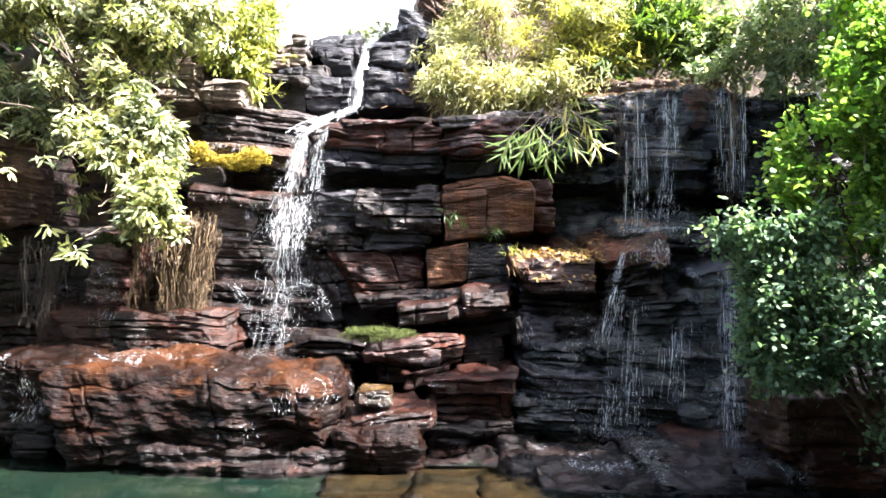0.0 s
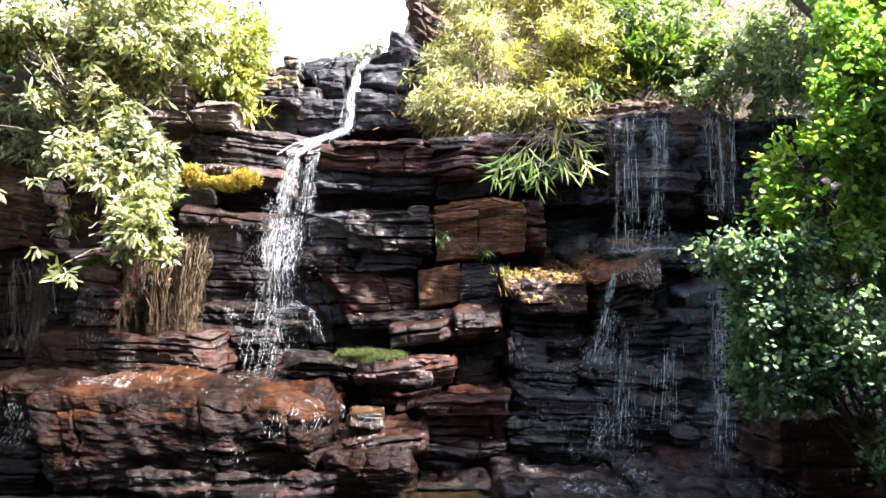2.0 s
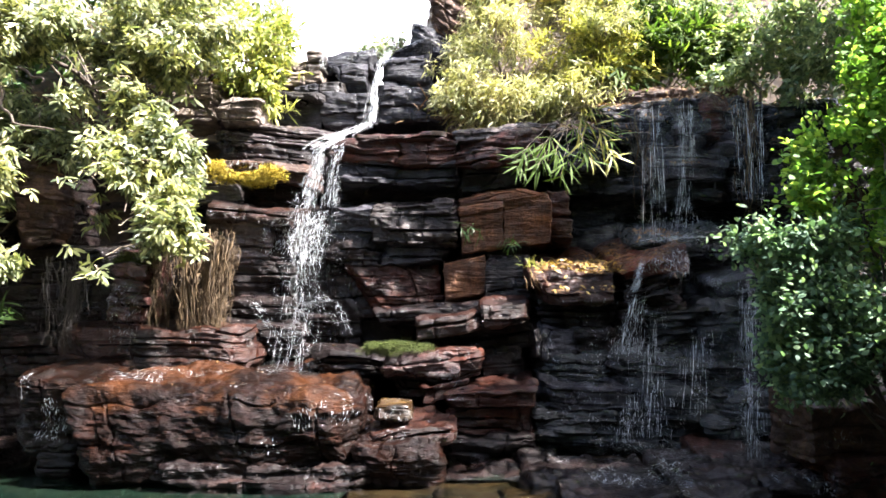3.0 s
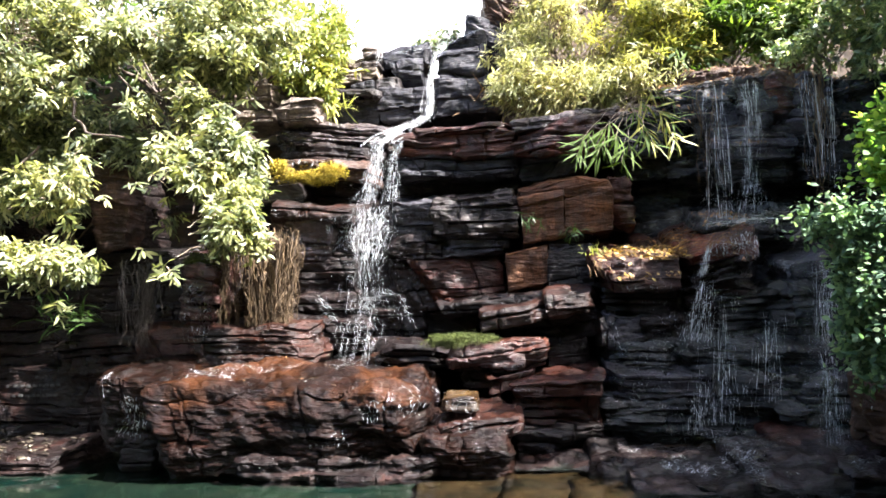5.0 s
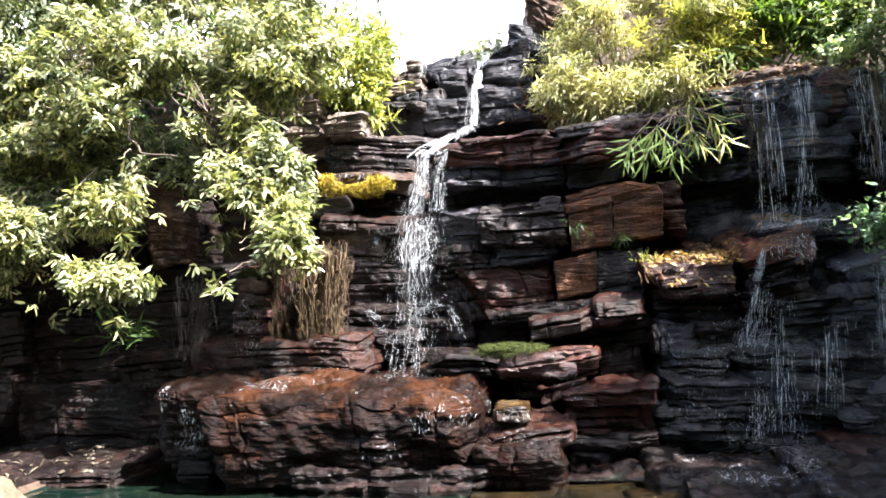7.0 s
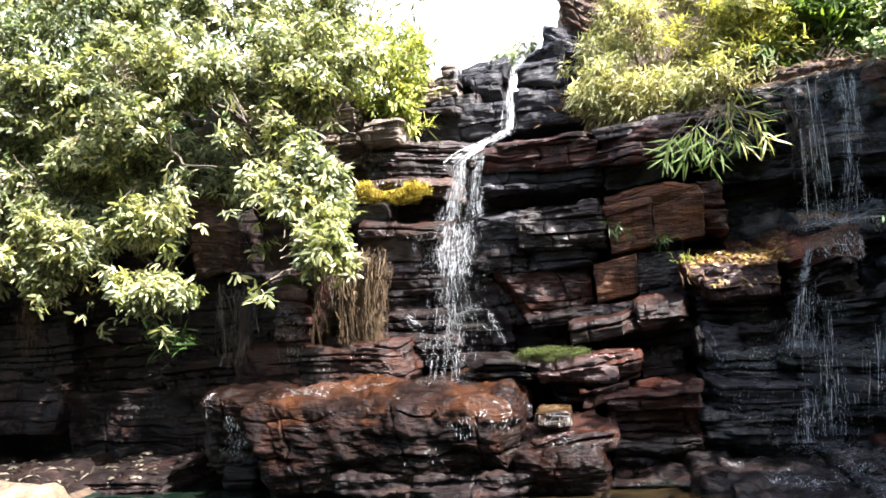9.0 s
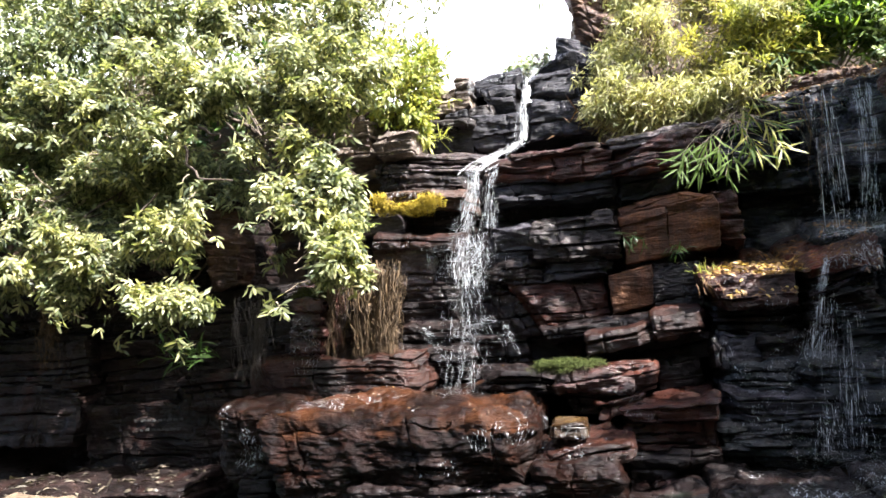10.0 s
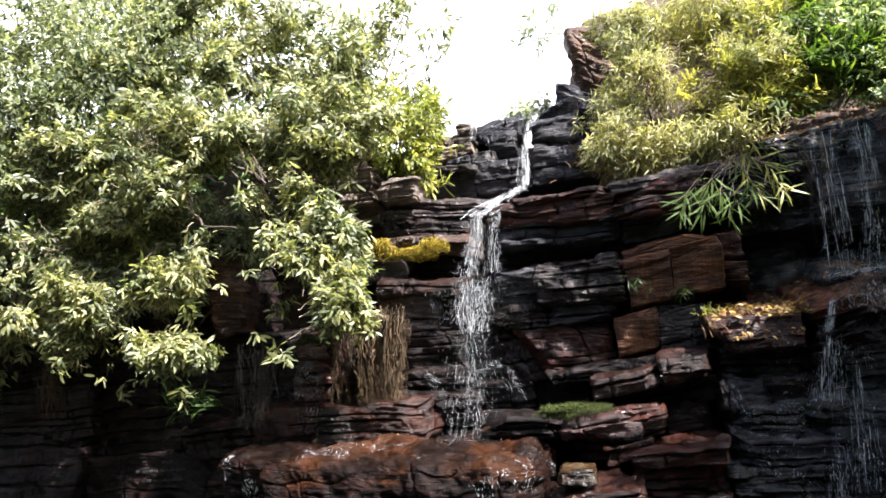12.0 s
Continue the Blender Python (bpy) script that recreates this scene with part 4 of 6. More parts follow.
# stepped beds under the drips
slab((2.19, 1.69), (2.87, 1.74), (2.83, 1.12), (2.16, 1.12), 9.05, 1.2, DARK_SKYLIT, rough=1.7, lay=0.1, amp=0.088)
slab((2.83, 1.76), (3.31, 1.77), (3.31, 1.09), (2.80, 1.10), 9.02, 1.2, DARK_SKYLIT, rough=1.7, lay=0.12, amp=0.075)
slab((3.27, 1.90), (4.05, 1.93), (3.98, 1.07), (3.26, 1.09), 9.00, 1.2, DARK_SKYLIT, rough=1.7, lay=0.14, amp=0.075)
slab((0.89, 1.17), (1.85, 1.14), (1.83, 0.81), (0.90, 0.84), 9.02, 1.2, DARK_SKYLIT, rough=1.7, lay=0.07, amp=0.075, dip=12)
slab((1.80, 1.20), (2.77, 1.12), (2.74, 0.79), (1.78, 0.83), 8.86, 1.2, DARK_SKYLIT, rough=1.7, lay=0.07, amp=0.075, dip=14)
slab((2.73, 1.12), (3.90, 1.07), (3.87, 0.68), (2.72, 0.77), 8.82, 1.2, DARK_SKYLIT, rough=1.7, lay=0.08, amp=0.075, dip=12)
slab((0.87, 0.88), (2.12, 0.83), (2.11, 0.58), (0.85, 0.59), 8.70, 1.2, SLATE, lay=0.07, amp=0.075, dip=14)
slab((2.08, 0.83), (3.03, 0.78), (3.01, 0.52), (2.07, 0.54), 8.64, 1.2, DARK_SKYLIT, rough=1.7, lay=0.07, amp=0.075, dip=14)
slab((2.98, 0.76), (3.88, 0.70), (3.85, 0.39), (2.97, 0.43), 8.60, 1.2, DARK_SKYLIT, rough=1.7, lay=0.08, amp=0.075, dip=12)
slab((0.82, 0.59), (1.82, 0.57), (1.79, 0.11), (0.84, 0.15), 8.74, 1.2, DARK_SKYLIT, rough=1.7, lay=0.12, amp=0.075)
slab((1.79, 0.56), (2.80, 0.51), (2.77, 0.12), (1.76, 0.14), 8.70, 1.2, DARK_SKYLIT, rough=1.7, lay=0.1, amp=0.075)
slab((2.70, 0.48), (3.80, 0.42), (3.77, 0.01), (2.67, 0.09), 8.48, 1.2, DARK_SKYLIT, rough=1.7, lay=0.1, amp=0.075, dip=10)
slab((2.42, 0.20), (3.66, 0.15), (3.63, -0.22), (2.40, -0.15), 8.00, 1.2, BROWN, lay=0.12, amp=0.075, dip=10)
# upper wall over the drips, overhang and cave
slab((1.95, 4.45), (2.91, 4.51), (2.87, 3.90), (2.20, 3.90), 10.00, 1.5, SLATE, rough=1.7, lay=0.16, dip=14)
slab((2.86, 4.49), (3.28, 4.53), (3.23, 3.87), (2.82, 3.88), 9.92, 1.5, SLATE, rough=1.7, lay=0.2, dip=14, soft=0.036)
slab((3.20, 4.52), (3.54, 4.52), (3.52, 3.98), (3.17, 3.98), 9.86, 1.5, BROWN, lay=0.4, dip=14, soft=0.042, amp=0.037)
slab((3.53, 4.51), (3.99, 4.40), (3.94, 3.70), (3.49, 3.77), 9.90, 1.5, SLATE, rough=1.7, lay=0.2, dip=12, soft=0.036)
slab((3.97, 4.41), (4.93, 4.42), (4.82, 3.08), (3.88, 3.14), 9.92, 1.5, DARK_SKYLIT, rough=1.7, lay=0.2, dip=12, soft=0.036)
slab((1.29, 4.18), (2.32, 4.27), (2.37, 3.63), (1.26, 3.61), 10.12, 1.2, DARK_SKYLIT, rough=1.7, lay=0.14)
slab((1.22, 3.68), (2.68, 3.68), (2.58, 3.24), (1.28, 3.30), 10.28, 1.2, DARK_SKYLIT, rough=1.7, lay=0.12)
slab((2.48, 3.83), (3.52, 3.79), (3.49, 3.41), (2.47, 3.43), 9.80, 1.4, SLATE, lay=0.12, soft=0.054, dip=14)
slab((2.52, 3.50), (3.56, 3.47), (3.52, 3.14), (2.51, 3.17), 9.98, 1.3, DARK_SKYLIT, rough=1.7, lay=0.1)
slab((3.57, 3.79), (4.00, 3.73), (3.95, 3.13), (3.53, 3.15), 10.05, 1.2, DARK_SKYLIT, rough=1.7, lay=0.2)
slab((1.47, 3.44), (4.10, 3.27), (4.04, 2.43), (1.42, 2.55), 10.60, 1.0, DARK_SKYLIT, rough=1.7, lay=0.3)
slab((3.88, 3.20), (4.93, 3.13), (4.83, 1.92), (3.79, 1.96), 10.15, 1.2, DARK_SKYLIT, rough=1.7, lay=0.2)
slab((2.18, 2.57), (3.31, 2.66), (3.29, 2.38), (2.22, 2.29), 9.34, 1.4, DARK_SKYLIT, rough=1.7, lay=0.14, dip=17)
slab((2.88, 2.44), (3.65, 2.42), (3.60, 1.74), (2.83, 1.74), 9.75, 1.2, DARK_SKYLIT, rough=1.7, lay=0.2)
slab((3.00, 2.04), (3.46, 2.14), (3.45, 1.90), (3.02, 1.85), 9.22, 1.0, SLATE, lay=0.12, dip=14)
slab((2.10, 4.74), (3.02, 4.81), (3.01, 4.57), (2.16, 4.53), 10.5, 0.9, TAN, dip=16, lay=0.3, amp=0.03)
slab((2.94, 4.78), (3.86, 4.77), (3.84, 4.56), (2.95, 4.56), 10.4, 0.9, TAN, dip=16, lay=0.3, amp=0.03)
# crags beside the upper fall
rock(-0.48, 0.54, 6.19, 7.66, 12.70, 2.20, TAN, roll=-16.0, soft=0.05, lay=0.9, cuts=16, dip=5, bulge=0.12)
rock(-0.83, 0.33, 5.39, 6.58, 12.60, 2.00, SLATE, roll=-16.0, soft=0.08, lay=0.5, cuts=12)
rock(0.21, 1.13, 6.44, 7.60, 13.40, 2.00, TAN, roll=-14.0, soft=0.06, lay=0.3, cuts=14)
rock(1.83, 2.67, 7.31, 8.05, 13.60, 1.20, BROWN, roll=0.0)
rock(-4.05, -3.46, 4.45, 4.99, 10.40, 1.00, PALE, roll=0.0)
rock(-3.37, -2.79, 4.39, 4.72, 10.35, 1.00, PALE, roll=0.0)
rock(-3.77, -3.19, 4.97, 5.39, 11.20, 1.00, BROWN, roll=0.0)
# behind the boulder on the left
rock(-4.82, -2.48, 1.05, 1.51, 8.95, 1.60, RUST, roll=0.0, lay=0.1, dip=10, soft=0.08)
rock(-4.36, -3.73, 1.46, 2.46, 9.30, 1.20, MAROON, roll=0.0, lay=0.2)
rock(-4.22, -2.99, 1.44, 2.55, 9.75, 1.00, DARK, roll=0.0, lay=0.2)
rock(-6.45, -4.39, 1.35, 2.55, 9.60, 1.00, DARK, roll=0.0, lay=0.16)
rock(-5.87, -4.58, 1.00, 1.43, 9.20, 1.20, DARK, roll=0.0, lay=0.12)
rock(-6.16, -5.25, 2.51, 3.85, 9.90, 1.00, DARK, roll=0.0, lay=0.2)
rock(-7.50, -4.99, 0.22, 1.09, 9.40, 1.20, DARK, roll=0.0, lay=0.3, amp=0.03)
rock(-10.18, -7.45, 1.38, 2.10, 9.30, 1.20, DARK, roll=0.0, lay=0.12)
rock(-10.66, -7.54, 0.61, 1.48, 9.20, 1.20, DARK, roll=0.0, lay=0.2)
rock(-7.78, -5.18, 1.09, 2.03, 9.60, 1.00, DARK, roll=0.0, lay=0.2)
rock(-10.76, -5.79, 1.98, 3.17, 9.80, 1.00, DARK, roll=0.0, lay=0.16)

rock(-3.39, -2.99, 1.40, 2.65, 9.30, 0.50, ROOT, roll=2.0, lay=0.8, rough=2.2, soft=0.16, amp=0.03)
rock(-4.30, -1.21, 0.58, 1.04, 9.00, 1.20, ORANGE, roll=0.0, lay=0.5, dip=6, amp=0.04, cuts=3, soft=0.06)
# ---- loose rocks by the water ----
slab((-5.59, 3.96), (-5.00, 3.85), (-5.07, 2.60), (-5.54, 2.60), 9.35, 0.5, TAN, lay=0.16, amp=0.08, rough=1.4, soft=0.04)
slab((-4.15, 2.32), (-3.72, 2.25), (-3.77, 1.50), (-4.11, 1.52), 9.00, 0.5, MAROON, lay=0.15, amp=0.07, rough=1.6, soft=0.05)
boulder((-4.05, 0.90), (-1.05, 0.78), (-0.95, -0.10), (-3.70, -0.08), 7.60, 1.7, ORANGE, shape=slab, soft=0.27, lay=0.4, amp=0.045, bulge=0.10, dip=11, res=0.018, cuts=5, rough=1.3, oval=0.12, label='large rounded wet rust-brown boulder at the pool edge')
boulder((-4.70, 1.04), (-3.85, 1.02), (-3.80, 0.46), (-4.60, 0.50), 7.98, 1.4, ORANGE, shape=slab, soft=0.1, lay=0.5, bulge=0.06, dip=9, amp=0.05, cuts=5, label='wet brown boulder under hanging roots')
boulder((-4.72, 0.72), (-4.02, 0.66), (-4.12, 0.16), (-4.70, 0.18), 8.15, 0.8, DARK, shape=slab, soft=0.09, lay=0.4, bulge=0.06, dip=10, amp=0.05, cuts=6, rough=1.5, label='black wet rock glinting beside the big boulder')
boulder(-2.96, -0.89, -0.04, 0.20, 7.58, 0.90, DARK, roll=-1.0, soft=0.07, lay=0.08, amp=0.11, cuts=9, rough=1.4, label='flat black bedded rock at the waterline')
boulder(-1.05, -0.25, -0.03, 0.40, 7.60, 0.90, ORANGE, roll=0.0, soft=0.1, lay=0.2, amp=0.045, rough=1.3, label='wet cracked brown rock at the waterline')
boulder(-0.97, -0.11, 0.29, 0.51, 7.72, 1.00, RUST, roll=5.0, soft=0.05, lay=0.15, dip=8, amp=0.04, label='flat rust-red stone step beside the pool')
boulder(-0.90, -0.50, 0.57, 0.74, 7.85, 0.50, OCHRE, roll=0.0, soft=0.05, lay=0.2, dip=10, amp=0.03, cuts=4, rough=0.6, label='small wet ochre stone resting on a ledge')
boulder(-3.69, -3.18, -0.01, 0.21, 7.85, 0.50, GREY, roll=0.0, soft=0.09, lay=0.12, label='small grey stone standing in the pool')
boulder(-4.46, -4.04, -0.02, 0.33, 8.10, 0.50, DARK, roll=0.0, soft=0.1, label='wet black stone at the pool edge')
boulder(-6.37, -5.16, -0.02, 0.17, 8.00, 1.20, DARK, roll=0.0, soft=0.06, lay=0.1, dip=3, label='dark bedded stone on the bank')
boulder((0.88, 0.01), (1.89, -0.01), (1.89, -0.45), (0.88, -0.45), 6.75, 1.7, DARK, shape=slab, dip=4.8, soft=0.02, lay=0.5, amp=0.04, rough=1.3, cuts=3, label='broad wet brown rock apron sloping into the pool')
boulder((1.87, 0.03), (2.71, 0.05), (2.71, -0.45), (1.87, -0.45), 6.85, 1.6, DARK, shape=slab, dip=7.1, soft=0.02, lay=0.4, amp=0.05, rough=1.5, cuts=4, label='wet black rock under the dripping water')
boulder((2.72, 0.06), (3.52, 0.09), (3.52, -0.4), (2.72, -0.4), 7.0, 1.3, DARK, shape=slab, dip=6.9, soft=0.03, lay=0.3, amp=0.06, rough=1.5, cuts=5, label='wet black rock below the leafy shrub')
boulder((3.11, 0.77), (4.12, 0.84), (4.20, 0.30), (3.13, 0.26), 7.1, 1.0, TAN, shape=slab, lay=0.2, amp=0.06, rough=1.4, soft=0.04, label='dark brown rock with roots behind the leafy shrub')
boulder((3.33, 0.31), (4.35, 0.37), (4.32, -0.17), (3.36, -0.20), 7.0, 0.9, BROWN, shape=slab, lay=0.2, amp=0.06, rough=1.4, soft=0.04, label='black wet rock at the shaded pool edge')
boulder(0.60, 1.04, -0.15, 0.05, 7.50, 1.20, DARK, roll=0.0, soft=0.08, lay=0.12, label='black wet rock beside the apron')
boulder(-0.18, 0.77, -0.14, -0.01, 7.90, 0.90, DARK, roll=0.0, soft=0.06, lay=0.1, label='low rust-red rock awash at the pool edge')
for x0, x1, y, deep, top in ((-1.2, 0.1, 6.9, 1.3, -0.24), (-0.4, 0.9, 6.5, 1.6, -0.24), (0.3, 1.6, 6.1, 1.7, -0.15), (-0.9, 0.6, 5.4, 1.6, -0.34)):
    boulder(x0, x1, -0.8, top, y, deep, BED_OCHRE, dip=2, soft=0.2, lay=0.9, amp=0.02, bulge=0.08, oval=0.8, cuts=3, rough=0.5, label="ochre rock slab just under the shallow water")
boulder(-4.35, -3.05, -1.0, 0.79, 3.3, 0.8, PEACH, dip=0, soft=0.2, lay=0.3, label="pale sunlit dry rock on the near bank")


# ---- small growth on the rock, before the crowns close over it ----
bpy.context.view_layer.update()
litter("leaf_litter", "brown and yellow fallen leaves on the sloping ledge", 0.9, 2.7, 8.8, 10.2, 1500, 5, 2.75, 1.9, 0.07)
litter("leaf_litter", "yellow straw and dead bamboo leaves on the ledge's end", 0.95, 1.9, 8.75, 9.9, 650, 15, 2.75, 1.9, 0.085, LEAF_STRAW)
litter("leaf_litter", "dry brown fallen leaves above the dripping edge", 1.4, 4.4, 9.8, 11.4, 2600, 6, 6.5, 3.6, 0.08)
litter("leaf_litter", "few wet yellow leaves on the big boulder", -3.6, -1.0, 7.7, 9.4, 30, 7, 1.35, 0.5, 0.06)
litter("leaf_litter", "dead leaves on the bank below the dark wall", -9.0, -5.2, 6.8, 9.3, 420, 8, 1.0, 0.12, 0.13, LEAF_DULL)
litter("leaf_litter", "dry leaves on the hillside", 0.8, 8.0, 11.2, 16.0, 1300, 9, 12.0, 4.0, 0.13)
moss("moss", "bright yellow moss on a wet bed", [(-2.98, 9.85, 3.57, 0.28, 0.06, 0.13), (-2.60, 9.83, 3.49, 0.26, 0.05, 0.11), (-2.71, 9.84, 3.51, 0.15, 0.05, 0.09), (-2.52, 9.86, 3.57, 0.20, 0.05, 0.08), (-3.16, 9.90, 3.67, 0.16, 0.07, 0.06), (-2.84, 9.90, 3.68, 0.23, 0.08, 0.05)], 13000, MOSS_Y, 31, 0.024)
moss("moss", "green moss cushion on a ledge", [(-0.75, 8.85, 1.28, 0.37, 0.14, 0.08), (-0.98, 8.85, 1.30, 0.14, 0.12, 0.05)], 15000, MOSS_G, 32, 0.018)
moss("moss", "green moss at the root curtain", [(-4.03, 9.15, 2.34, 0.16, 0.08, 0.09), (-3.77, 9.15, 2.51, 0.07, 0.06, 0.26)], 2500, MOSS_G, 33)
tuft("yellow grass tuft on the ledge's end", (0.83, 8.92, 2.22), 26, 0.15, LEAF_YELLOW, 41, (0, -0.3, 0.5))
tuft("dry yellow grass hanging from the ledge", (0.85, 8.90, 2.13), 12, 0.2, LEAF_DRY, 42, (0, -0.3, -0.8))
tuft("green grass rooted in a joint", (0.08, 9.70, 2.81), 22, 0.26, LEAF_DEEP, 43, (0.1, -0.4, -0.5))
tuft("green grass rooted in a joint", (0.63, 9.68, 2.58), 26, 0.20, LEAF_DEEP, 44, (0, -0.4, -0.2))
tuft("dark fern at the foot of the wall", (-5.55, 9.00, 1.65), 40, 0.36, LEAF_DEEP, 45, (0, -0.5, 0.25), "fern", 0.035, 0.12)
tuft("dark fern at the foot of the wall", (-5.74, 9.00, 1.82), 26, 0.3, LEAF_DEEP, 46, (0, -0.5, 0.2), "fern", 0.035, 0.1)
tuft("dry grass at the edge of the upper fall", (-2.71, 11.40, 4.85), 40, 0.28, LEAF_YELLOW, 47, (0, -0.2, 0.4))
tuft("dry grass above the wall", (-0.10, 10.90, 4.59), 60, 0.35, LEAF_DRY, 48, (0, -0.4, 0.3), "grass_tuft", 0.012, 0.2)
tuft("dry grass above the wall", (0.62, 10.80, 4.59), 60, 0.35, LEAF_DRY, 49, (0, -0.4, 0.3), "grass_tuft", 0.012, 0.25)
tuft("dry grass above the dripping edge", (3.70, 10.20, 4.61), 60, 0.35, LEAF_DRY, 50, (0, -0.5, -0.3), "grass_tuft", 0.012, 0.2)
hanging_roots("root_curtain", "tan fibrous tree roots hanging to the ledge", -3.40, -2.76, 1.47, 2.68, 9.1, 210, ROOT, 51, 0.006, 0.12)
hanging_roots("root_curtain", "tan fibrous tree roots hanging to the ledge", -3.86, -3.53, 1.48, 2.79, 9.15, 80, ROOT, 52, 0.005, 0.3)
hanging_roots("root_curtain", "wet black roots over the brown boulder", -4.90, -4.50, 1.32, 2.39, 8.9, 60, ROOT_WET, 53, 0.006, 0.4)
hanging_roots("root_curtain", "brown roots below the leaves", -7.75, -7.31, 1.61, 2.40, 8.8, 26, ROOT, 54, 0.007, 0.5)
hanging_roots("root_curtain", "thin roots over the dripping edge", 2.26, 2.51, 2.98, 4.41, 9.75, 12, ROOT, 55, 0.006, 0.9)
hanging_roots("root_curtain", "thin roots over the dripping edge", 3.39, 3.78, 2.89, 4.44, 9.6, 14, ROOT, 56, 0.007, 0.9)

# painted writing, too worn to read, on the dark wall
sign = tagged(new("painted_sign"), "worn white painted lines of writing on dark rock", "writing")
for cx, cz, half in ((-6.26, 0.97, 0.08), (-6.36, 0.86, 0.36), (-6.32, 0.74, 0.30)):
    r = np.random.default_rng(int(half * 1000))
    x = cx - half
    while x < cx + half:
        wide = r.uniform(0.03, 0.09)
        hit, place, normal, *_ = scene.ray_cast(bpy.context.evaluated_depsgraph_get(), Vector((x, 8.4, cz)), Vector((0, 1, 0)))
        if hit:
            bm = bmesh.new()
            bmesh.ops.create_cube(bm, size=1.0, matrix=Matrix.Translation((x + wide / 2, place.y, cz + r.normal(0, 0.006))) @ Matrix.Diagonal((wide, 0.02, 0.035, 1)))
            bmesh.ops.bevel(bm, geom=bm.edges, offset=0.004, segments=1, affect="EDGES")
            me = bpy.data.meshes.new("bar")
            bm.to_mesh(me)
            bm.free()
            me.materials.append(PAINT)
            new("bar", me).parent = sign
        x += wide + 0.02

# ---- falling water ----
falls = tagged(new("waterfall"), "white stream falling in three steps over black rock", "waterfall")
TOP = [(-1.02, 12.10, 6.12), (-1.21, 11.75, 5.73), (-1.28, 11.70, 5.54), (-1.33, 11.62, 5.19), (-1.36, 11.55, 4.69)]
RUN = [(-1.33, 11.30, 4.62), (-1.48, 10.35, 4.23), (-1.70, 9.95, 4.00), (-1.81, 9.80, 3.85)]
MID = [(-1.81, 9.90, 3.94), (-1.86, 9.80, 3.60), (-1.92, 9.74, 3.33), (-1.95, 9.62, 3.04)]
LOW = [(-1.87, 9.58, 3.02), (-1.88, 9.45, 2.66), (-1.92, 9.38, 2.30), (-1.97, 9.30, 1.60), (-2.00, 9.10, 0.99)]
strands("thread", TOP, (0.26, 0.18, 0.11, 0.15, 0.2), 8, 0.003, 61, FOAM, falls)
strands("streak", TOP, (0.28, 0.2, 0.14, 0.18, 0.26), 120, 0.0017, 81, FOAM, falls, 1.0, 0.008, (0.04, 0.2))
strands("thread", RUN, (0.25, 0.3, 0.4, 0.35), 12, 0.003, 62, FOAM, falls, 0.3)
strands("streak", RUN, (0.25, 0.32, 0.42, 0.4), 260, 0.0020, 82, FOAM, falls, 1.0, 0.010, (0.04, 0.22))
strands("streak", MID, (0.14, 0.2, 0.26, 0.36), 220, 0.0013, 83, FOAM, falls, 1.0, 0.010, (0.04, 0.22))
strands("thread", MID, (0.12, 0.18, 0.26, 0.32), 9, 0.0020, 63, FOAM, falls, 0.7)
strands("streak", [(-1.52, 9.80, 3.92), (-1.61, 9.76, 3.67), (-1.65, 9.70, 3.08)], (0.10, 0.16, 0.22), 150, 0.0012, 84, FOAM, falls, 1.0, 0.010, (0.04, 0.22))
strands("streak", LOW, (0.50, 0.58, 0.5, 0.62, 0.7), 330, 0.0011, 85, FOAM, falls, 1.0, 0.018, (0.03, 0.18))
strands("streak", LOW[:3], (0.42, 0.46, 0.4), 300, 0.0014, 86, FOAM, falls, 1.0, 0.020, (0.03, 0.16))
strands("thread", LOW, (0.42, 0.46, 0.4, 0.5, 0.55), 10, 0.0014, 65, FOAM, falls, 0.75, 0.02)
strands("streak", [(-1.70, 9.30, 1.94), (-1.46, 9.20, 1.48)], (0.2, 0.4), 8, 0.0012, 66, FOAM, falls, 1.0, 0.02, (0.03, 0.12))
strands("streak", [(-2.58, 9.42, 1.89), (-2.46, 9.36, 1.76), (-2.34, 9.32, 1.53)], (0.06, 0.16, 0.2), 40, 0.0012, 87, FOAM, falls, 1.0, 0.014, (0.02, 0.10))
strands("streak", [(-1.76, 9.25, 1.90), (-1.48, 9.20, 1.84), (-1.33, 9.15, 1.44)], (0.06, 0.1, 0.2), 34, 0.0011, 88, FOAM, falls, 1.0, 0.014, (0.03, 0.14))
strands("streak", [(-2.28, 8.70, 0.97), (-2.43, 8.30, 0.88), (-2.75, 8.10, 0.77)], (0.3, 0.4, 0.5), 60, 0.0012, 89, FOAM, falls, 1.0, 0.02, (0.03, 0.12))
strands("streak", [(-2.16, 11.80, 5.92), (-2.15, 11.70, 5.60)], (0.05, 0.08), 40, 0.0016, 90, FOAM, falls, 1.0, 0.01, (0.03, 0.12))
strands("streak", [(-2.07, 11.90, 5.83), (-1.23, 11.80, 5.88)], (0.03, 0.05), 50, 0.0014, 91, FOAM, falls, 1.0, 0.01, (0.03, 0.15))
veil("veil", TOP[2:], (0.07, 0.11, 0.14), 67, falls, SHEET)
drops("spray", LOW, (0.6, 0.7, 0.7, 0.9, 1.0), 1600, 70, falls, 0.0013)
drops("spray", MID, (0.4, 0.5, 0.5, 0.6), 120, 71, falls, 0.0013)
drops("spray", [(-2.36, 9.00, 1.01), (-1.54, 9.00, 0.95)], (0.3, 0.3), 260, 72, falls, 0.0015)
strands("splash", [(-2.26, 8.90, 0.99), (-1.91, 8.85, 1.00), (-1.62, 8.90, 0.96)], (0.2, 0.1, 0.2), 30, 0.0020, 73, FOAM, falls, 1.0, 0.03, (0.02, 0.09))


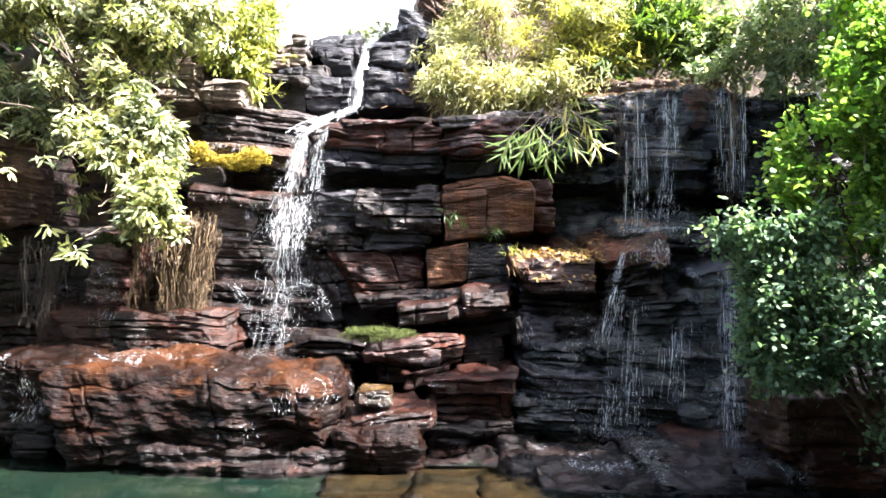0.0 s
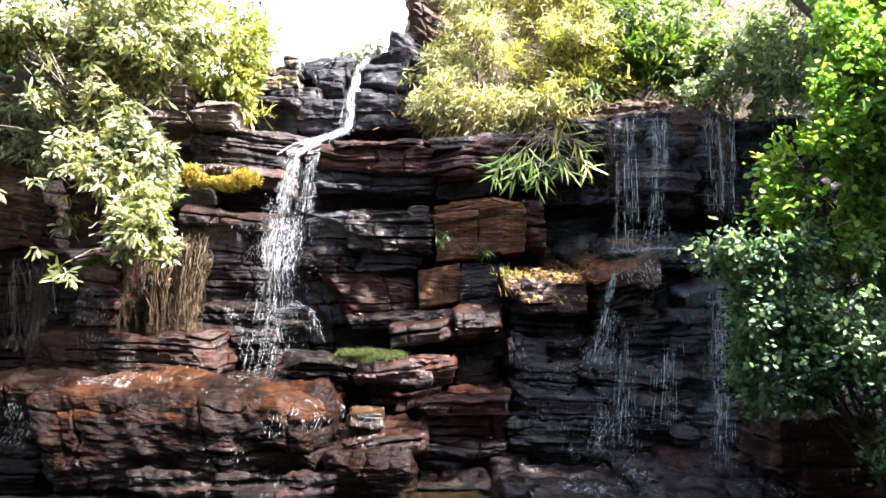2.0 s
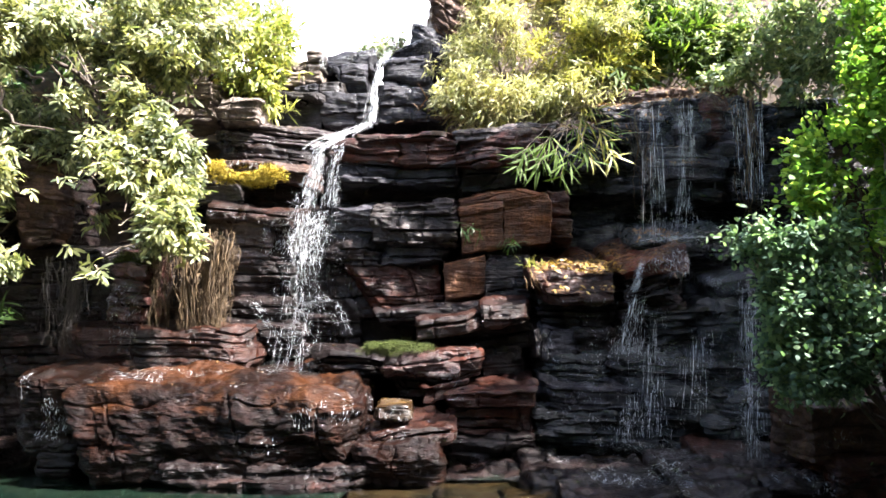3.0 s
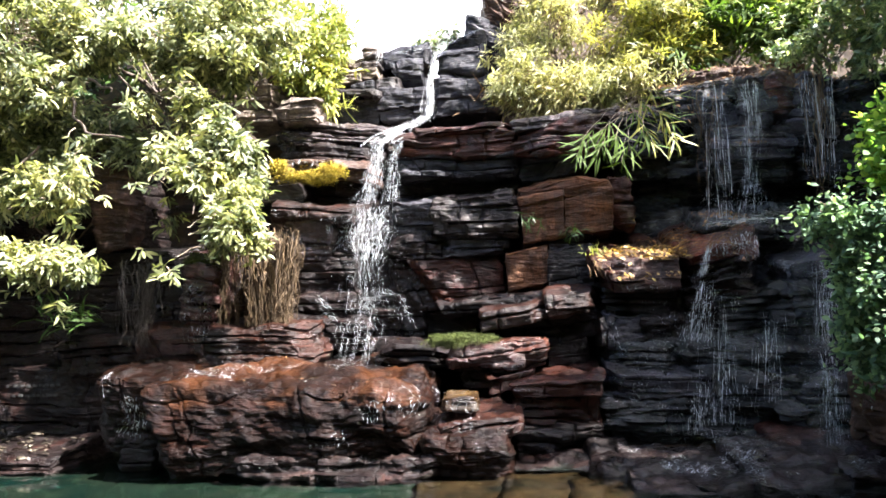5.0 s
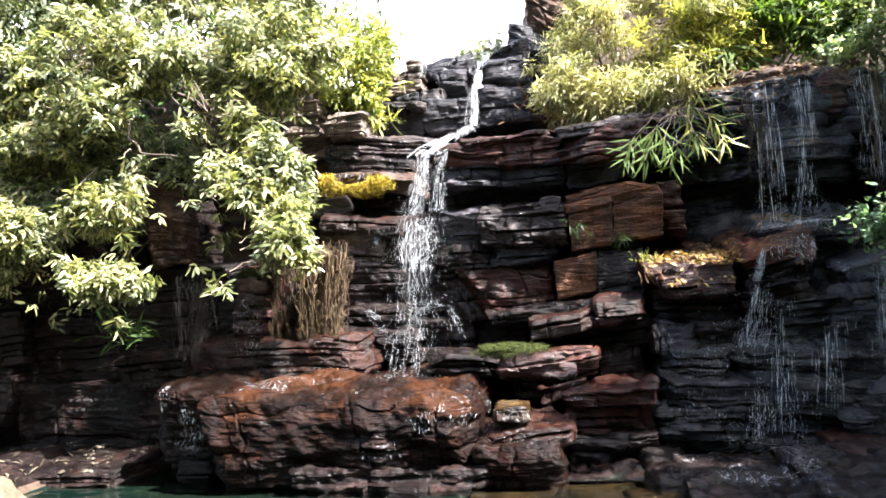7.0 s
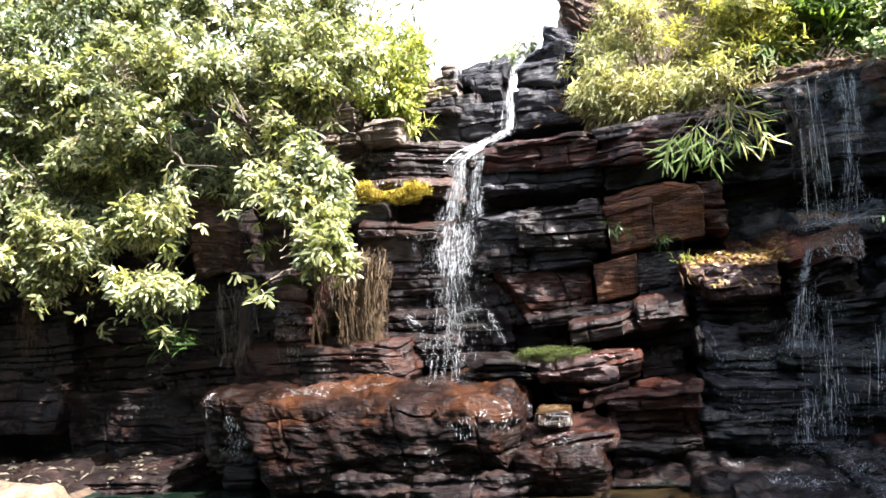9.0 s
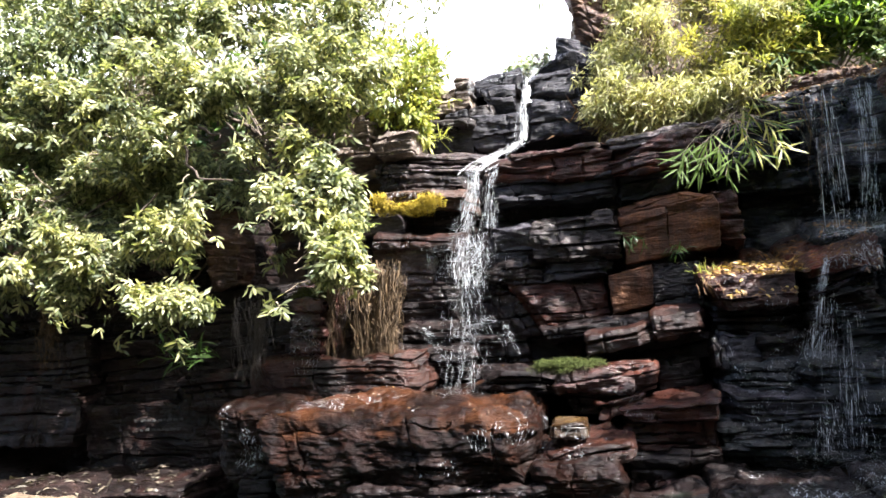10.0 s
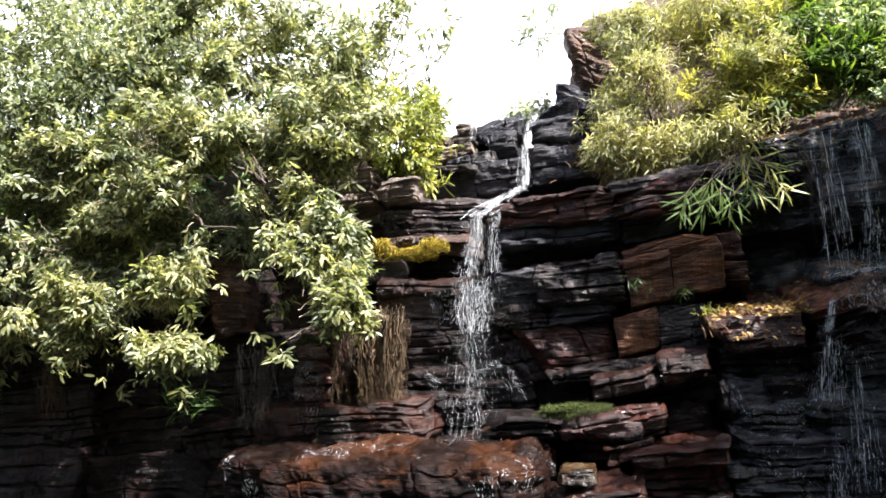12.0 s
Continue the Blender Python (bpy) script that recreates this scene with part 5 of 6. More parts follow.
def glint_flecks(x0, x1, z0, z1, aim, count, seed, length, gap=0.0):
    """Short white slivers on the rock, in patches, lying downhill: water and modelled glints."""
    r = np.random.default_rng(seed)
    aim = Vector(aim).normalized()
    rows = []
    deps = bpy.context.evaluated_depsgraph_get()
    for x, z in zip(r.uniform(x0, x1, count), r.uniform(z0, z1, count)):
        hit, place, normal, _, ob, _ = scene.ray_cast(deps, Vector((x, 8.4, z)) - aim * 2.2, aim)
        if hit and ob.name.split(".")[0] in ("boulder", "rock_block"):
            rows.append((*place, *normal))
    a = np.array(rows)
    a = a[fbm(a[:, :3] * (3.0, 3.0, 3.0), seed, 2) > gap]
    place, normal = a[:, :3], a[:, 3:]
    down = np.array((0, -0.1, -1.0)) + r.normal(0, 0.25, place.shape)
    way = unit(down - normal * (down * normal).sum(1)[:, None])
    ln = r.uniform(0.3, 1.2, len(a)) * length
    v, f = leaf_mesh(place + normal * 0.005, way, normal, ln, r.uniform(0.0022, 0.005, len(a)), 0.02)
    return tagged(mesh_of("glint_flecks", v, f, FOAM, falls), kind="stuff")


# glints on boulders, wall and apron, laid on as white slivers
glint_flecks(-3.7, -1.0, 0.5, 1.3, (0, 0.75, -0.66), 1700, 93, 0.04, 0.22)
glint_flecks(-2.3, -0.9, 0.2, 0.8, (-0.1, 1.0, -0.15), 900, 94, 0.045, 0.28)
glint_flecks(-4.6, -3.9, 0.3, 1.0, (0, 1.0, -0.3), 800, 95, 0.05, 0.15)
glint_flecks(-3.1, -2.1, 2.3, 3.1, (0, 1.0, -0.15), 1100, 96, 0.06, 0.1)
glint_flecks(-1.0, 0.0, 0.1, 0.5, (0, 0.9, -0.4), 400, 97, 0.04, 0.15)
glint_flecks(-4.4, -3.8, 1.5, 2.3, (0, 1.0, -0.2), 500, 104, 0.05, 0.0)
glint_flecks(0.9, 3.6, 0.1, 2.0, (0, 1.0, -0.25), 3200, 99, 0.045, 0.12)
glint_flecks(2.4, 3.3, 3.35, 3.8, (0, 1.0, -0.3), 700, 100, 0.05, 0.0)
glint_flecks(0.9, 3.3, -1.3, 0.0, (0, 0.75, -0.66), 4200, 101, 0.045, 0.16)
glint_flecks(2.1, 3.1, 2.4, 2.75, (0, 0.9, -0.45), 700, 102, 0.05, 0.0)
glint_flecks(-1.0, 0.2, 0.7, 1.6, (0, 1.0, -0.35), 500, 103, 0.04, 0.2)
glint_flecks(-3.3, -1.7, 3.75, 4.35, (0, 1.0, -0.2), 900, 98, 0.05, 0.15)


def dripping(label, lines, seed, radius=0.0022):
    """Separate threads of dripping water; each line is (top, foot, width, threads)."""
    thing = tagged(new("dripping_water"), label, "waterfall")
    for k, (a, b, w, n) in enumerate(lines):
        mid = (np.array(a) + b) / 2 + (0, -0.02, 0)
        strands("thread", [a, mid, b], (w, w, w * 1.2), max(3, n // 2), radius, seed + k, FOAM, thing, 0.45, 0.004)
        strands("streak", [a, mid, b], (w, w * 1.1, w * 1.4), n * 6, radius * 0.6, seed + 20 + k, FOAM, thing, 1.0, 0.004, (0.04, 0.22))
        drops("spray", [a, mid, b], (w, w, w * 1.6), n * 4, seed + 40 + k, thing, 0.002)
    return thing


strands("splash", [(2.22, 9.10, 2.52), (2.59, 9.20, 2.58), (2.97, 9.20, 2.58)], (0.3, 0.4, 0.3), 40, 0.003, 74, SHEET, falls, 0.9)
dripping("thin threads of water dripping from the overhang", [
    ((2.36, 9.70, 4.31), (2.23, 9.35, 2.50), 0.06, 7), ((2.47, 9.70, 4.32), (2.37, 9.35, 2.51), 0.10, 9),
    ((2.56, 9.70, 4.33), (2.51, 9.50, 2.93), 0.05, 6), ((2.85, 9.70, 4.38), (2.82, 9.60, 3.61), 0.10, 12),
    ((2.96, 9.70, 4.38), (2.94, 9.60, 3.59), 0.08, 10), ((2.83, 9.55, 3.58), (2.74, 9.40, 2.90), 0.16, 10),
    ((3.48, 9.50, 4.36), (3.44, 9.35, 3.06), 0.12, 9), ((3.62, 9.50, 4.35), (3.55, 9.35, 3.05), 0.12, 9),
    ((3.76, 9.50, 4.34), (3.68, 9.35, 2.91), 0.10, 8), ((2.75, 9.40, 3.11), (2.62, 9.20, 2.51), 0.3, 6)], 200)
lower_drips = dripping("thin threads of water falling over the lower beds", [
    ((2.07, 8.75, 2.28), (1.94, 8.65, 1.90), 0.07, 14), ((1.92, 8.60, 1.89), (1.80, 8.55, 1.22), 0.24, 22),
    ((2.08, 8.60, 1.76), (1.99, 8.50, 0.80), 0.3, 10), ((2.61, 8.60, 1.49), (2.50, 8.40, 0.56), 0.3, 12),
    ((3.16, 8.50, 2.01), (3.10, 8.40, 1.13), 0.22, 22), ((3.10, 8.40, 1.13), (2.85, 7.80, 0.22), 0.22, 18),
    ((2.10, 8.60, 1.15), (1.97, 8.30, 0.36), 0.4, 14), ((1.79, 8.50, 0.81), (1.69, 8.20, 0.29), 0.2, 6)], 300, 0.0019)

# fine spray over the ledges and the foot of the threads
for a, b, wide, n in (((2.23, 9.05, 2.51), (2.92, 9.05, 2.56), 0.25, 1500), ((2.84, 9.60, 3.66), (2.83, 9.50, 3.40), 0.4, 700), ((1.79, 8.50, 1.28), (2.24, 8.50, 1.15), 0.3, 900),
                      ((1.39, 7.60, 0.38), (2.30, 7.60, 0.29), 0.4, 2200), ((3.14, 8.45, 1.95), (2.87, 7.90, 0.29), 0.35, 1500), ((2.70, 9.30, 2.89), (2.65, 9.20, 2.51), 0.6, 900)):
    drops("spray", [a, (np.array(a) + b) / 2, b], (wide, wide, wide), n, n + int(1000 * wide), lower_drips, 0.0006)

# hanging spray round the falls and over the wet ledges
for k, (a, b, wide) in enumerate((((2.78, 9.45, 3.85), (2.74, 9.45, 3.23), 1.32),
                               ((2.55, 9.00, 2.78), (2.52, 9.00, 2.33), 2.19),
                               ((3.05, 8.80, 2.25), (3.02, 8.80, 1.76), 1.10),
                               ((2.06, 8.40, 1.39), (2.04, 8.40, 0.98), 1.48),
                               ((3.01, 8.10, 1.93), (2.86, 8.10, -0.07), 1.01),
                               ((2.78, 9.40, 4.52), (2.71, 9.40, 3.48), 2.08))):
    veil("mist", [a, b], (wide, wide), 400 + k, lower_drips, MIST)

# ---- bamboo spray on the wall ----
bamboo = tagged(new("bamboo"), "hanging spray of long yellow-green bamboo leaves on the wall", "bamboo")
leaf_long = single_leaf("leaf", 0.32, 0.027, LEAF_BAMBOO, (1.0, 0.6), 0.12)
leaf_wide = single_leaf("leaf", 0.29, 0.029, LEAF_LIME, (1.0, 0.6), 0.18)
foot = np.array((1.44, 9.75, 4.13))
r = np.random.default_rng(77)
for k, (end, n) in enumerate([((0.78, 9.30, 3.65), 12), ((0.70, 9.30, 3.45), 12), ((0.93, 9.20, 3.43), 13), ((1.02, 9.30, 3.71), 11), ((1.23, 9.25, 3.34), 9),
                              ((1.17, 9.20, 3.60), 10), ((1.59, 9.40, 4.11), 6), ((1.79, 9.35, 4.14), 6), ((1.83, 9.30, 3.86), 6), ((1.63, 9.25, 3.52), 9),
                              ((1.93, 9.25, 3.53), 9), ((1.52, 9.30, 3.67), 8), ((1.48, 9.40, 3.91), 7), ((1.88, 9.30, 3.65), 5), ((2.04, 9.40, 4.12), 4), ((1.74, 9.35, 3.95), 6), ((1.90, 9.35, 3.83), 5), ((1.55, 9.30, 3.74), 6), ((1.34, 9.30, 3.51), 7)]):
    path = wander(foot + r.normal(0, 0.05, 3), end, 9, 0.012, 700 + k, -0.08)
    v, f = tube_mesh([path], [(0.006, 0.002)], 5)
    mesh_of("stem", v, f, TWIG, bamboo)
    out = unit((path[-1] - path[-4])[None])[0]
    tilt = math.atan2(out[2], out[0])
    for j in range(n):
        a = path[-1] - out * r.uniform(0, 0.26) + r.normal(0, 0.012, 3)
        turn = tilt + (j / max(n - 1, 1) - 0.5) * 2.4 + r.normal(0, 0.12)
        way = (math.cos(turn), r.normal(-0.25, 0.2), math.sin(turn) - 0.3)
        # the sunlit right side gets mostly lime leaves, its light put in the colour
        yellow = end[0] > foot[0] + 0.1
        set_leaf(leaf_wide if yellow and r.random() < 0.75 else leaf_long, bamboo, a, way, r.normal(0, 0.3, 3) + (0.2, -0.7, 0.6), r.uniform(0.7, 1.15))

# ---- shrubs and trees ----
plant("tree", "pale-leaved tree leaning over the rock face in full sun",
      [(-7.00, 9.90, 6.90, 1.08, 0.50, 0.59), (-5.75, 10.20, 6.70, 0.75, 0.50, 0.36), (-4.66, 10.40, 6.12, 0.81, 0.50, 0.54), (-4.04, 10.80, 6.73, 0.75, 0.50, 0.56), (-6.15, 9.80, 5.97, 0.82, 0.40, 0.55), (-6.48, 10.20, 7.91, 1.31, 0.50, 0.50), (-4.89, 10.60, 7.69, 1.17, 0.50, 0.49), (-3.57, 9.60, 5.50, 0.73, 0.60, 0.40), (-3.92, 9.30, 5.04, 0.63, 0.50, 0.35), (-4.56, 9.20, 5.35, 0.73, 0.60, 0.48), (-3.66, 9.60, 4.97, 0.40, 0.40, 0.32), (-4.20, 8.90, 4.48, 0.57, 0.40, 0.34)] +
      [(-3.88, 9.20, 4.20, 0.47, 0.28, 0.24), (-3.66, 9.00, 3.77, 0.40, 0.28, 0.27), (-4.09, 8.90, 3.61, 0.39, 0.28, 0.23), (-3.48, 9.10, 3.51, 0.25, 0.28, 0.30), (-4.09, 8.70, 3.22, 0.32, 0.28, 0.22), (-3.72, 8.80, 3.19, 0.36, 0.28, 0.23), (-3.39, 9.00, 3.08, 0.24, 0.28, 0.27), (-4.32, 8.60, 2.91, 0.23, 0.28, 0.20), (-3.79, 8.50, 2.85, 0.34, 0.28, 0.22), (-3.36, 8.60, 2.71, 0.30, 0.28, 0.19), (-3.17, 8.80, 2.63, 0.14, 0.28, 0.16), (-3.86, 8.40, 2.50, 0.28, 0.28, 0.17), (-4.02, 8.40, 2.30, 0.19, 0.28, 0.10)],
      46000, 0.15, 0.034, LEAF_LEFT, 101, singles=220, root=(-4.90, 9.95, 4.75), girth=0.035, twigs=600, droop=0.75, wide=(1.0, 0.8), shell=0.0, gap=0.38, palm=1.25, cluster=6, spread=0.025, jit=0.08, clumps=36, size=0.15)
bank_tree = plant("tree", "green tree with drooping leaf clusters over the bank",
      [(-5.50, 9.20, 5.43, 0.76, 0.60, 0.50), (-6.32, 9.00, 5.34, 0.86, 0.70, 0.60), (-6.02, 8.90, 4.66, 0.57, 0.40, 0.34), (-6.60, 9.00, 4.47, 0.60, 0.40, 0.42), (-7.60, 9.00, 5.30, 0.8, 0.40, 0.6)] +
      [(-7.99, 8.70, 4.05, 0.38, 0.28, 0.22), (-7.63, 8.70, 3.85, 0.45, 0.28, 0.22), (-7.26, 8.90, 3.81, 0.26, 0.28, 0.16), (-7.81, 8.60, 3.47, 0.38, 0.28, 0.25), (-7.19, 8.60, 3.41, 0.38, 0.28, 0.25), (-6.76, 8.60, 3.14, 0.23, 0.28, 0.20), (-7.45, 8.50, 2.97, 0.38, 0.28, 0.20), (-6.86, 8.50, 2.79, 0.29, 0.28, 0.19), (-6.61, 8.50, 2.57, 0.21, 0.28, 0.13), (-7.11, 8.60, 2.58, 0.28, 0.28, 0.13), (-6.77, 8.50, 2.33, 0.19, 0.28, 0.11), (-6.41, 8.50, 2.07, 0.09, 0.28, 0.13), (-6.68, 8.90, 3.87, 0.26, 0.28, 0.14), (-7.99, 8.70, 3.00, 0.32, 0.28, 0.19)] +
      [(-5.73, 8.70, 2.95, 0.26, 0.28, 0.16), (-5.91, 8.60, 2.75, 0.19, 0.28, 0.15), (-5.51, 8.60, 2.67, 0.23, 0.28, 0.17), (-5.26, 8.60, 2.79, 0.11, 0.28, 0.16), (-5.53, 8.50, 2.38, 0.28, 0.28, 0.13), (-5.24, 8.50, 2.28, 0.16, 0.28, 0.09), (-5.79, 8.50, 2.30, 0.13, 0.28, 0.10), (-5.38, 8.50, 2.06, 0.08, 0.28, 0.11), (-5.40, 8.50, 1.90, 0.06, 0.28, 0.07), (-5.45, 8.80, 3.35, 0.22, 0.28, 0.16), (-5.85, 8.80, 3.30, 0.20, 0.28, 0.18), (-5.20, 8.80, 3.75, 0.20, 0.28, 0.14), (-5.75, 8.60, 2.55, 0.30, 0.28, 0.20), (-6.00, 8.70, 3.10, 0.25, 0.28, 0.20)],
      42000, 0.15, 0.034, LEAF_LEFT, 106, singles=220, root=(-6.50, 9.75, 4.70), twigs=700, girth=0.04, droop=0.75, wide=(1.0, 0.8), shell=0.0, gap=0.38, palm=1.25, cluster=6, spread=0.025, jit=0.09, clumps=36, size=0.15)
for way in ([(-5.45, 8.75, 4.42), (-5.35, 8.65, 4.14), (-5.17, 8.60, 3.93), (-4.70, 8.60, 3.83)], [(-5.28, 8.80, 4.66), (-5.04, 8.75, 4.53), (-4.92, 8.75, 4.49)], [(-6.32, 8.60, 3.41), (-6.02, 8.60, 3.57), (-5.76, 8.60, 3.80)]):
    steps = np.linspace(0, len(way) - 1, 16)
    bent = np.stack([np.interp(steps, np.arange(len(way)), np.array(way)[:, k]) for k in range(3)], 1)
    v, f = tube_mesh([bent + 0.012 * np.sin(steps * 5)[:, None]], [(0.024, 0.010)], 7)
    mesh_of("branch", v, f, BARK, bank_tree)
plant("tree", "dense dark green tree in the shade of the bank",
      [(-8.50, 9.40, 5.40, 1.46, 0.80, 1.56), (-8.66, 9.20, 3.82, 1.13, 0.60, 1.13), (-8.01, 10.00, 7.12, 1.96, 1.00, 1.34), (-9.60, 9.20, 6.42, 1.67, 0.80, 2.71), (-9.84, 9.00, 3.58, 1.39, 0.80, 1.59)],
      30000, 0.14, 0.045, LEAF_SHADE, 111, girth=0.08, droop=0.6, gap=0.0, shell=0.2)
plant("shrub", "dark green undergrowth in the hollow of the bank",
      [(-5.60, 9.50, 4.27, 0.28, 0.25, 0.28), (-6.59, 9.40, 4.35, 0.69, 0.25, 0.48), (-7.50, 9.30, 3.68, 0.75, 0.25, 0.75), (-8.25, 9.30, 5.08, 0.82, 0.25, 0.65), (-6.85, 9.30, 3.47, 0.41, 0.25, 0.41), (-6.29, 9.40, 3.83, 0.42, 0.25, 0.35), (-5.03, 9.50, 3.87, 0.28, 0.25, 0.42), (-4.90, 9.60, 4.36, 0.35, 0.25, 0.28), (-5.97, 9.30, 3.23, 0.34, 0.25, 0.27)],
      24000, 0.13, 0.034, LEAF_SHADE, 112, droop=0.8, gap=0.2, palm=1.1, spread=0.02, twigs=220)
plant("tree", "tall thin-leaved tree behind the fall's edge",
      [(-8.14, 12.40, 8.74, 2.07, 1.00, 1.46), (-10.16, 12.00, 9.43, 2.20, 1.00, 1.17), (-6.60, 12.50, 8.10, 0.90, 0.80, 0.80), (-4.23, 12.50, 7.59, 1.18, 0.80, 1.18), (-3.32, 12.50, 8.31, 0.75, 0.60, 0.65), (-4.95, 12.00, 6.65, 1.34, 0.80, 0.93), (-6.94, 12.50, 9.76, 2.43, 1.00, 1.09), (-3.51, 12.00, 6.31, 0.59, 0.50, 0.49)],
      15000, 0.17, 0.05, LEAF_LEFT, 116, root=(-5.14, 12.20, 4.46), twigs=160, girth=0.06, gap=0.35, droop=0.7)
plant("shrub", "yellow-green shrub beside the upper fall",
      [(-3.16, 11.00, 5.66, 0.54, 0.50, 0.67), (-2.91, 11.40, 5.96, 0.37, 0.40, 0.46), (-2.84, 10.90, 5.08, 0.19, 0.25, 0.35)], 5500, 0.14, 0.04, LEAF_YELLOW, 121, droop=0.6)
plant("shrub", "sunlit yellow-green fine-leaved bush above the wall",
      [(0.63, 11.40, 5.85, 0.63, 0.60, 0.63), (1.44, 11.30, 5.58, 0.80, 0.70, 0.71), (2.17, 11.30, 5.60, 0.72, 0.70, 0.81), (0.16, 11.00, 5.02, 0.51, 0.40, 0.38), (-0.05, 10.90, 4.71, 0.29, 0.25, 0.21), (0.42, 10.80, 4.60, 0.41, 0.25, 0.18), (1.09, 10.75, 4.58, 0.50, 0.25, 0.18), (0.88, 10.90, 4.85, 0.67, 0.40, 0.38), (1.75, 10.90, 4.87, 0.76, 0.40, 0.42), (0.78, 11.80, 6.66, 0.76, 0.70, 0.86), (0.50, 12.00, 7.20, 0.59, 0.50, 0.59), (0.14, 11.70, 6.02, 0.37, 0.35, 0.42), (-0.12, 11.70, 5.60, 0.26, 0.25, 0.27), (1.93, 11.80, 6.35, 1.05, 0.70, 0.95)],
      34000, 0.15, 0.0175, LEAF_BUSH, 131, twigs=1100, gap=0.3, spread=0.05, fan=0.8, droop=0.6, shell=0.1, clumps=16, size=0.3)
plant("shrub", "lime-yellow sunlit bamboo shrub above the wall",
      [(1.68, 11.20, 5.77, 0.53, 0.50, 0.36), (2.22, 11.10, 5.61, 0.53, 0.50, 0.44), (2.46, 10.90, 5.10, 0.39, 0.30, 0.26), (1.97, 10.80, 5.02, 0.42, 0.40, 0.34), (2.34, 11.60, 6.55, 0.66, 0.50, 0.57), (1.72, 12.00, 7.15, 0.69, 0.50, 0.49)],
      9000, 0.17, 0.024, LEAF_LIME, 134, twigs=90, cluster=7, droop=0.35, palm=1.3, spread=0.03, shell=0.1)
plant("bamboo", "clump of green bamboo on the slope above the wall",
      [(3.20, 11.00, 5.49, 0.54, 0.40, 0.40), (2.77, 10.90, 5.16, 0.39, 0.30, 0.26), (3.74, 11.20, 5.69, 0.55, 0.40, 0.46), (2.93, 11.40, 6.07, 0.56, 0.40, 0.56), (3.40, 11.20, 5.55, 0.64, 0.40, 0.46), (3.50, 11.80, 6.69, 0.89, 0.50, 0.59)],
      6500, 0.28, 0.036, LEAF_BAMBOO, 136, twigs=60, cluster=8, droop=0.4, palm=1.3, spread=0.03)
plant("shrub", "grey-green leafy bush above the dripping ledge",
      [(4.03, 10.40, 4.89, 0.60, 0.40, 0.39), (3.70, 11.00, 5.68, 0.64, 0.50, 0.45), (4.37, 10.60, 5.61, 0.72, 0.50, 0.54), (4.55, 10.00, 4.69, 0.51, 0.40, 0.51), (3.55, 11.60, 6.31, 0.96, 0.60, 0.48)], 9500, 0.12, 0.045, LEAF_GREY, 141)
plant("tree", "bright green round-leaved tree by the pool",
      [(3.82, 6.60, 4.02, 0.38, 0.40, 0.53), (3.62, 6.60, 3.40, 0.36, 0.40, 0.36), (3.42, 6.60, 2.85, 0.33, 0.30, 0.28), (3.62, 6.50, 2.78, 0.33, 0.30, 0.33), (3.03, 6.50, 2.68, 0.29, 0.30, 0.22), (3.19, 6.60, 3.10, 0.24, 0.30, 0.19), (3.62, 6.40, 2.52, 0.38, 0.40, 0.60), (4.10, 6.40, 3.01, 0.63, 0.50, 1.48)],
      37000, 0.078, 0.046, LEAF_SHRUB, 151, singles=160, root=(4.00, 6.60, 0.29), twigs=200, wide=(1.0, 0.85), droop=0.25, cluster=5, spread=0.05, gap=0.15, shell=0.1, clumps=18, size=0.27)
plant("shrub", "dark cool-green shaded shrub over the pool's edge",
      [(2.86, 6.60, 2.08, 0.30, 0.20, 0.13), (3.08, 6.45, 2.30, 0.36, 0.25, 0.16), (2.85, 6.50, 2.38, 0.20, 0.30, 0.12), (2.46, 6.45, 2.22, 0.22, 0.30, 0.05), (3.23, 6.45, 2.26, 0.33, 0.30, 0.20), (2.72, 6.40, 1.94, 0.28, 0.30, 0.19), (2.60, 6.35, 1.56, 0.17, 0.30, 0.19), (3.04, 6.40, 1.61, 0.38, 0.30, 0.28), (3.00, 6.35, 1.15, 0.28, 0.30, 0.19), (2.61, 6.35, 1.26, 0.14, 0.30, 0.10), (2.96, 6.50, 2.14, 0.37, 0.30, 0.24), (3.00, 6.40, 1.75, 0.49, 0.30, 0.29), (2.99, 6.30, 1.38, 0.44, 0.30, 0.28), (2.79, 6.30, 1.11, 0.23, 0.20, 0.15), (3.50, 6.30, 1.52, 0.50, 0.40, 0.58), (3.48, 6.40, 2.09, 0.43, 0.30, 0.32), (3.98, 6.20, 1.35, 0.60, 0.50, 0.87)],
      50000, 0.066, 0.037, LEAF_COOL, 152, singles=160, root=(3.90, 6.60, 0.20), twigs=240, wide=(1.0, 0.85), droop=0.3, cluster=5, spread=0.05, gap=0.15, shell=0.1, clumps=18, size=0.27)
plant("shrub", "pale grey-green bush above the dripping corner",
      [(5.25, 9.60, 5.62, 0.52, 0.40, 0.52), (4.93, 9.60, 5.16, 0.46, 0.30, 0.46), (5.19, 9.30, 4.83, 0.41, 0.30, 0.49), (4.95, 10.20, 5.87, 0.54, 0.40, 0.54)], 8000, 0.10, 0.03, LEAF_GREY, 153, gap=0.2, shell=0.1)
plant("shrub", "small green bush on the skyline",
      [(-1.13, 13.30, 6.52, 0.44, 0.30, 0.17), (-1.48, 13.30, 6.47, 0.23, 0.20, 0.11)], 900, 0.10, 0.04, LEAF_GREY, 161)
plant("tree", "thin bare sapling with few leaves on the skyline",
      [(-0.90, 13.50, 8.31, 0.45, 0.30, 0.28), (-0.56, 13.50, 8.02, 0.28, 0.20, 0.22), (-1.19, 13.50, 8.08, 0.28, 0.20, 0.17)], 220, 0.14, 0.05, LEAF_GREY, 166, root=(0.10, 13.20, 6.93), twigs=14, girth=0.02)

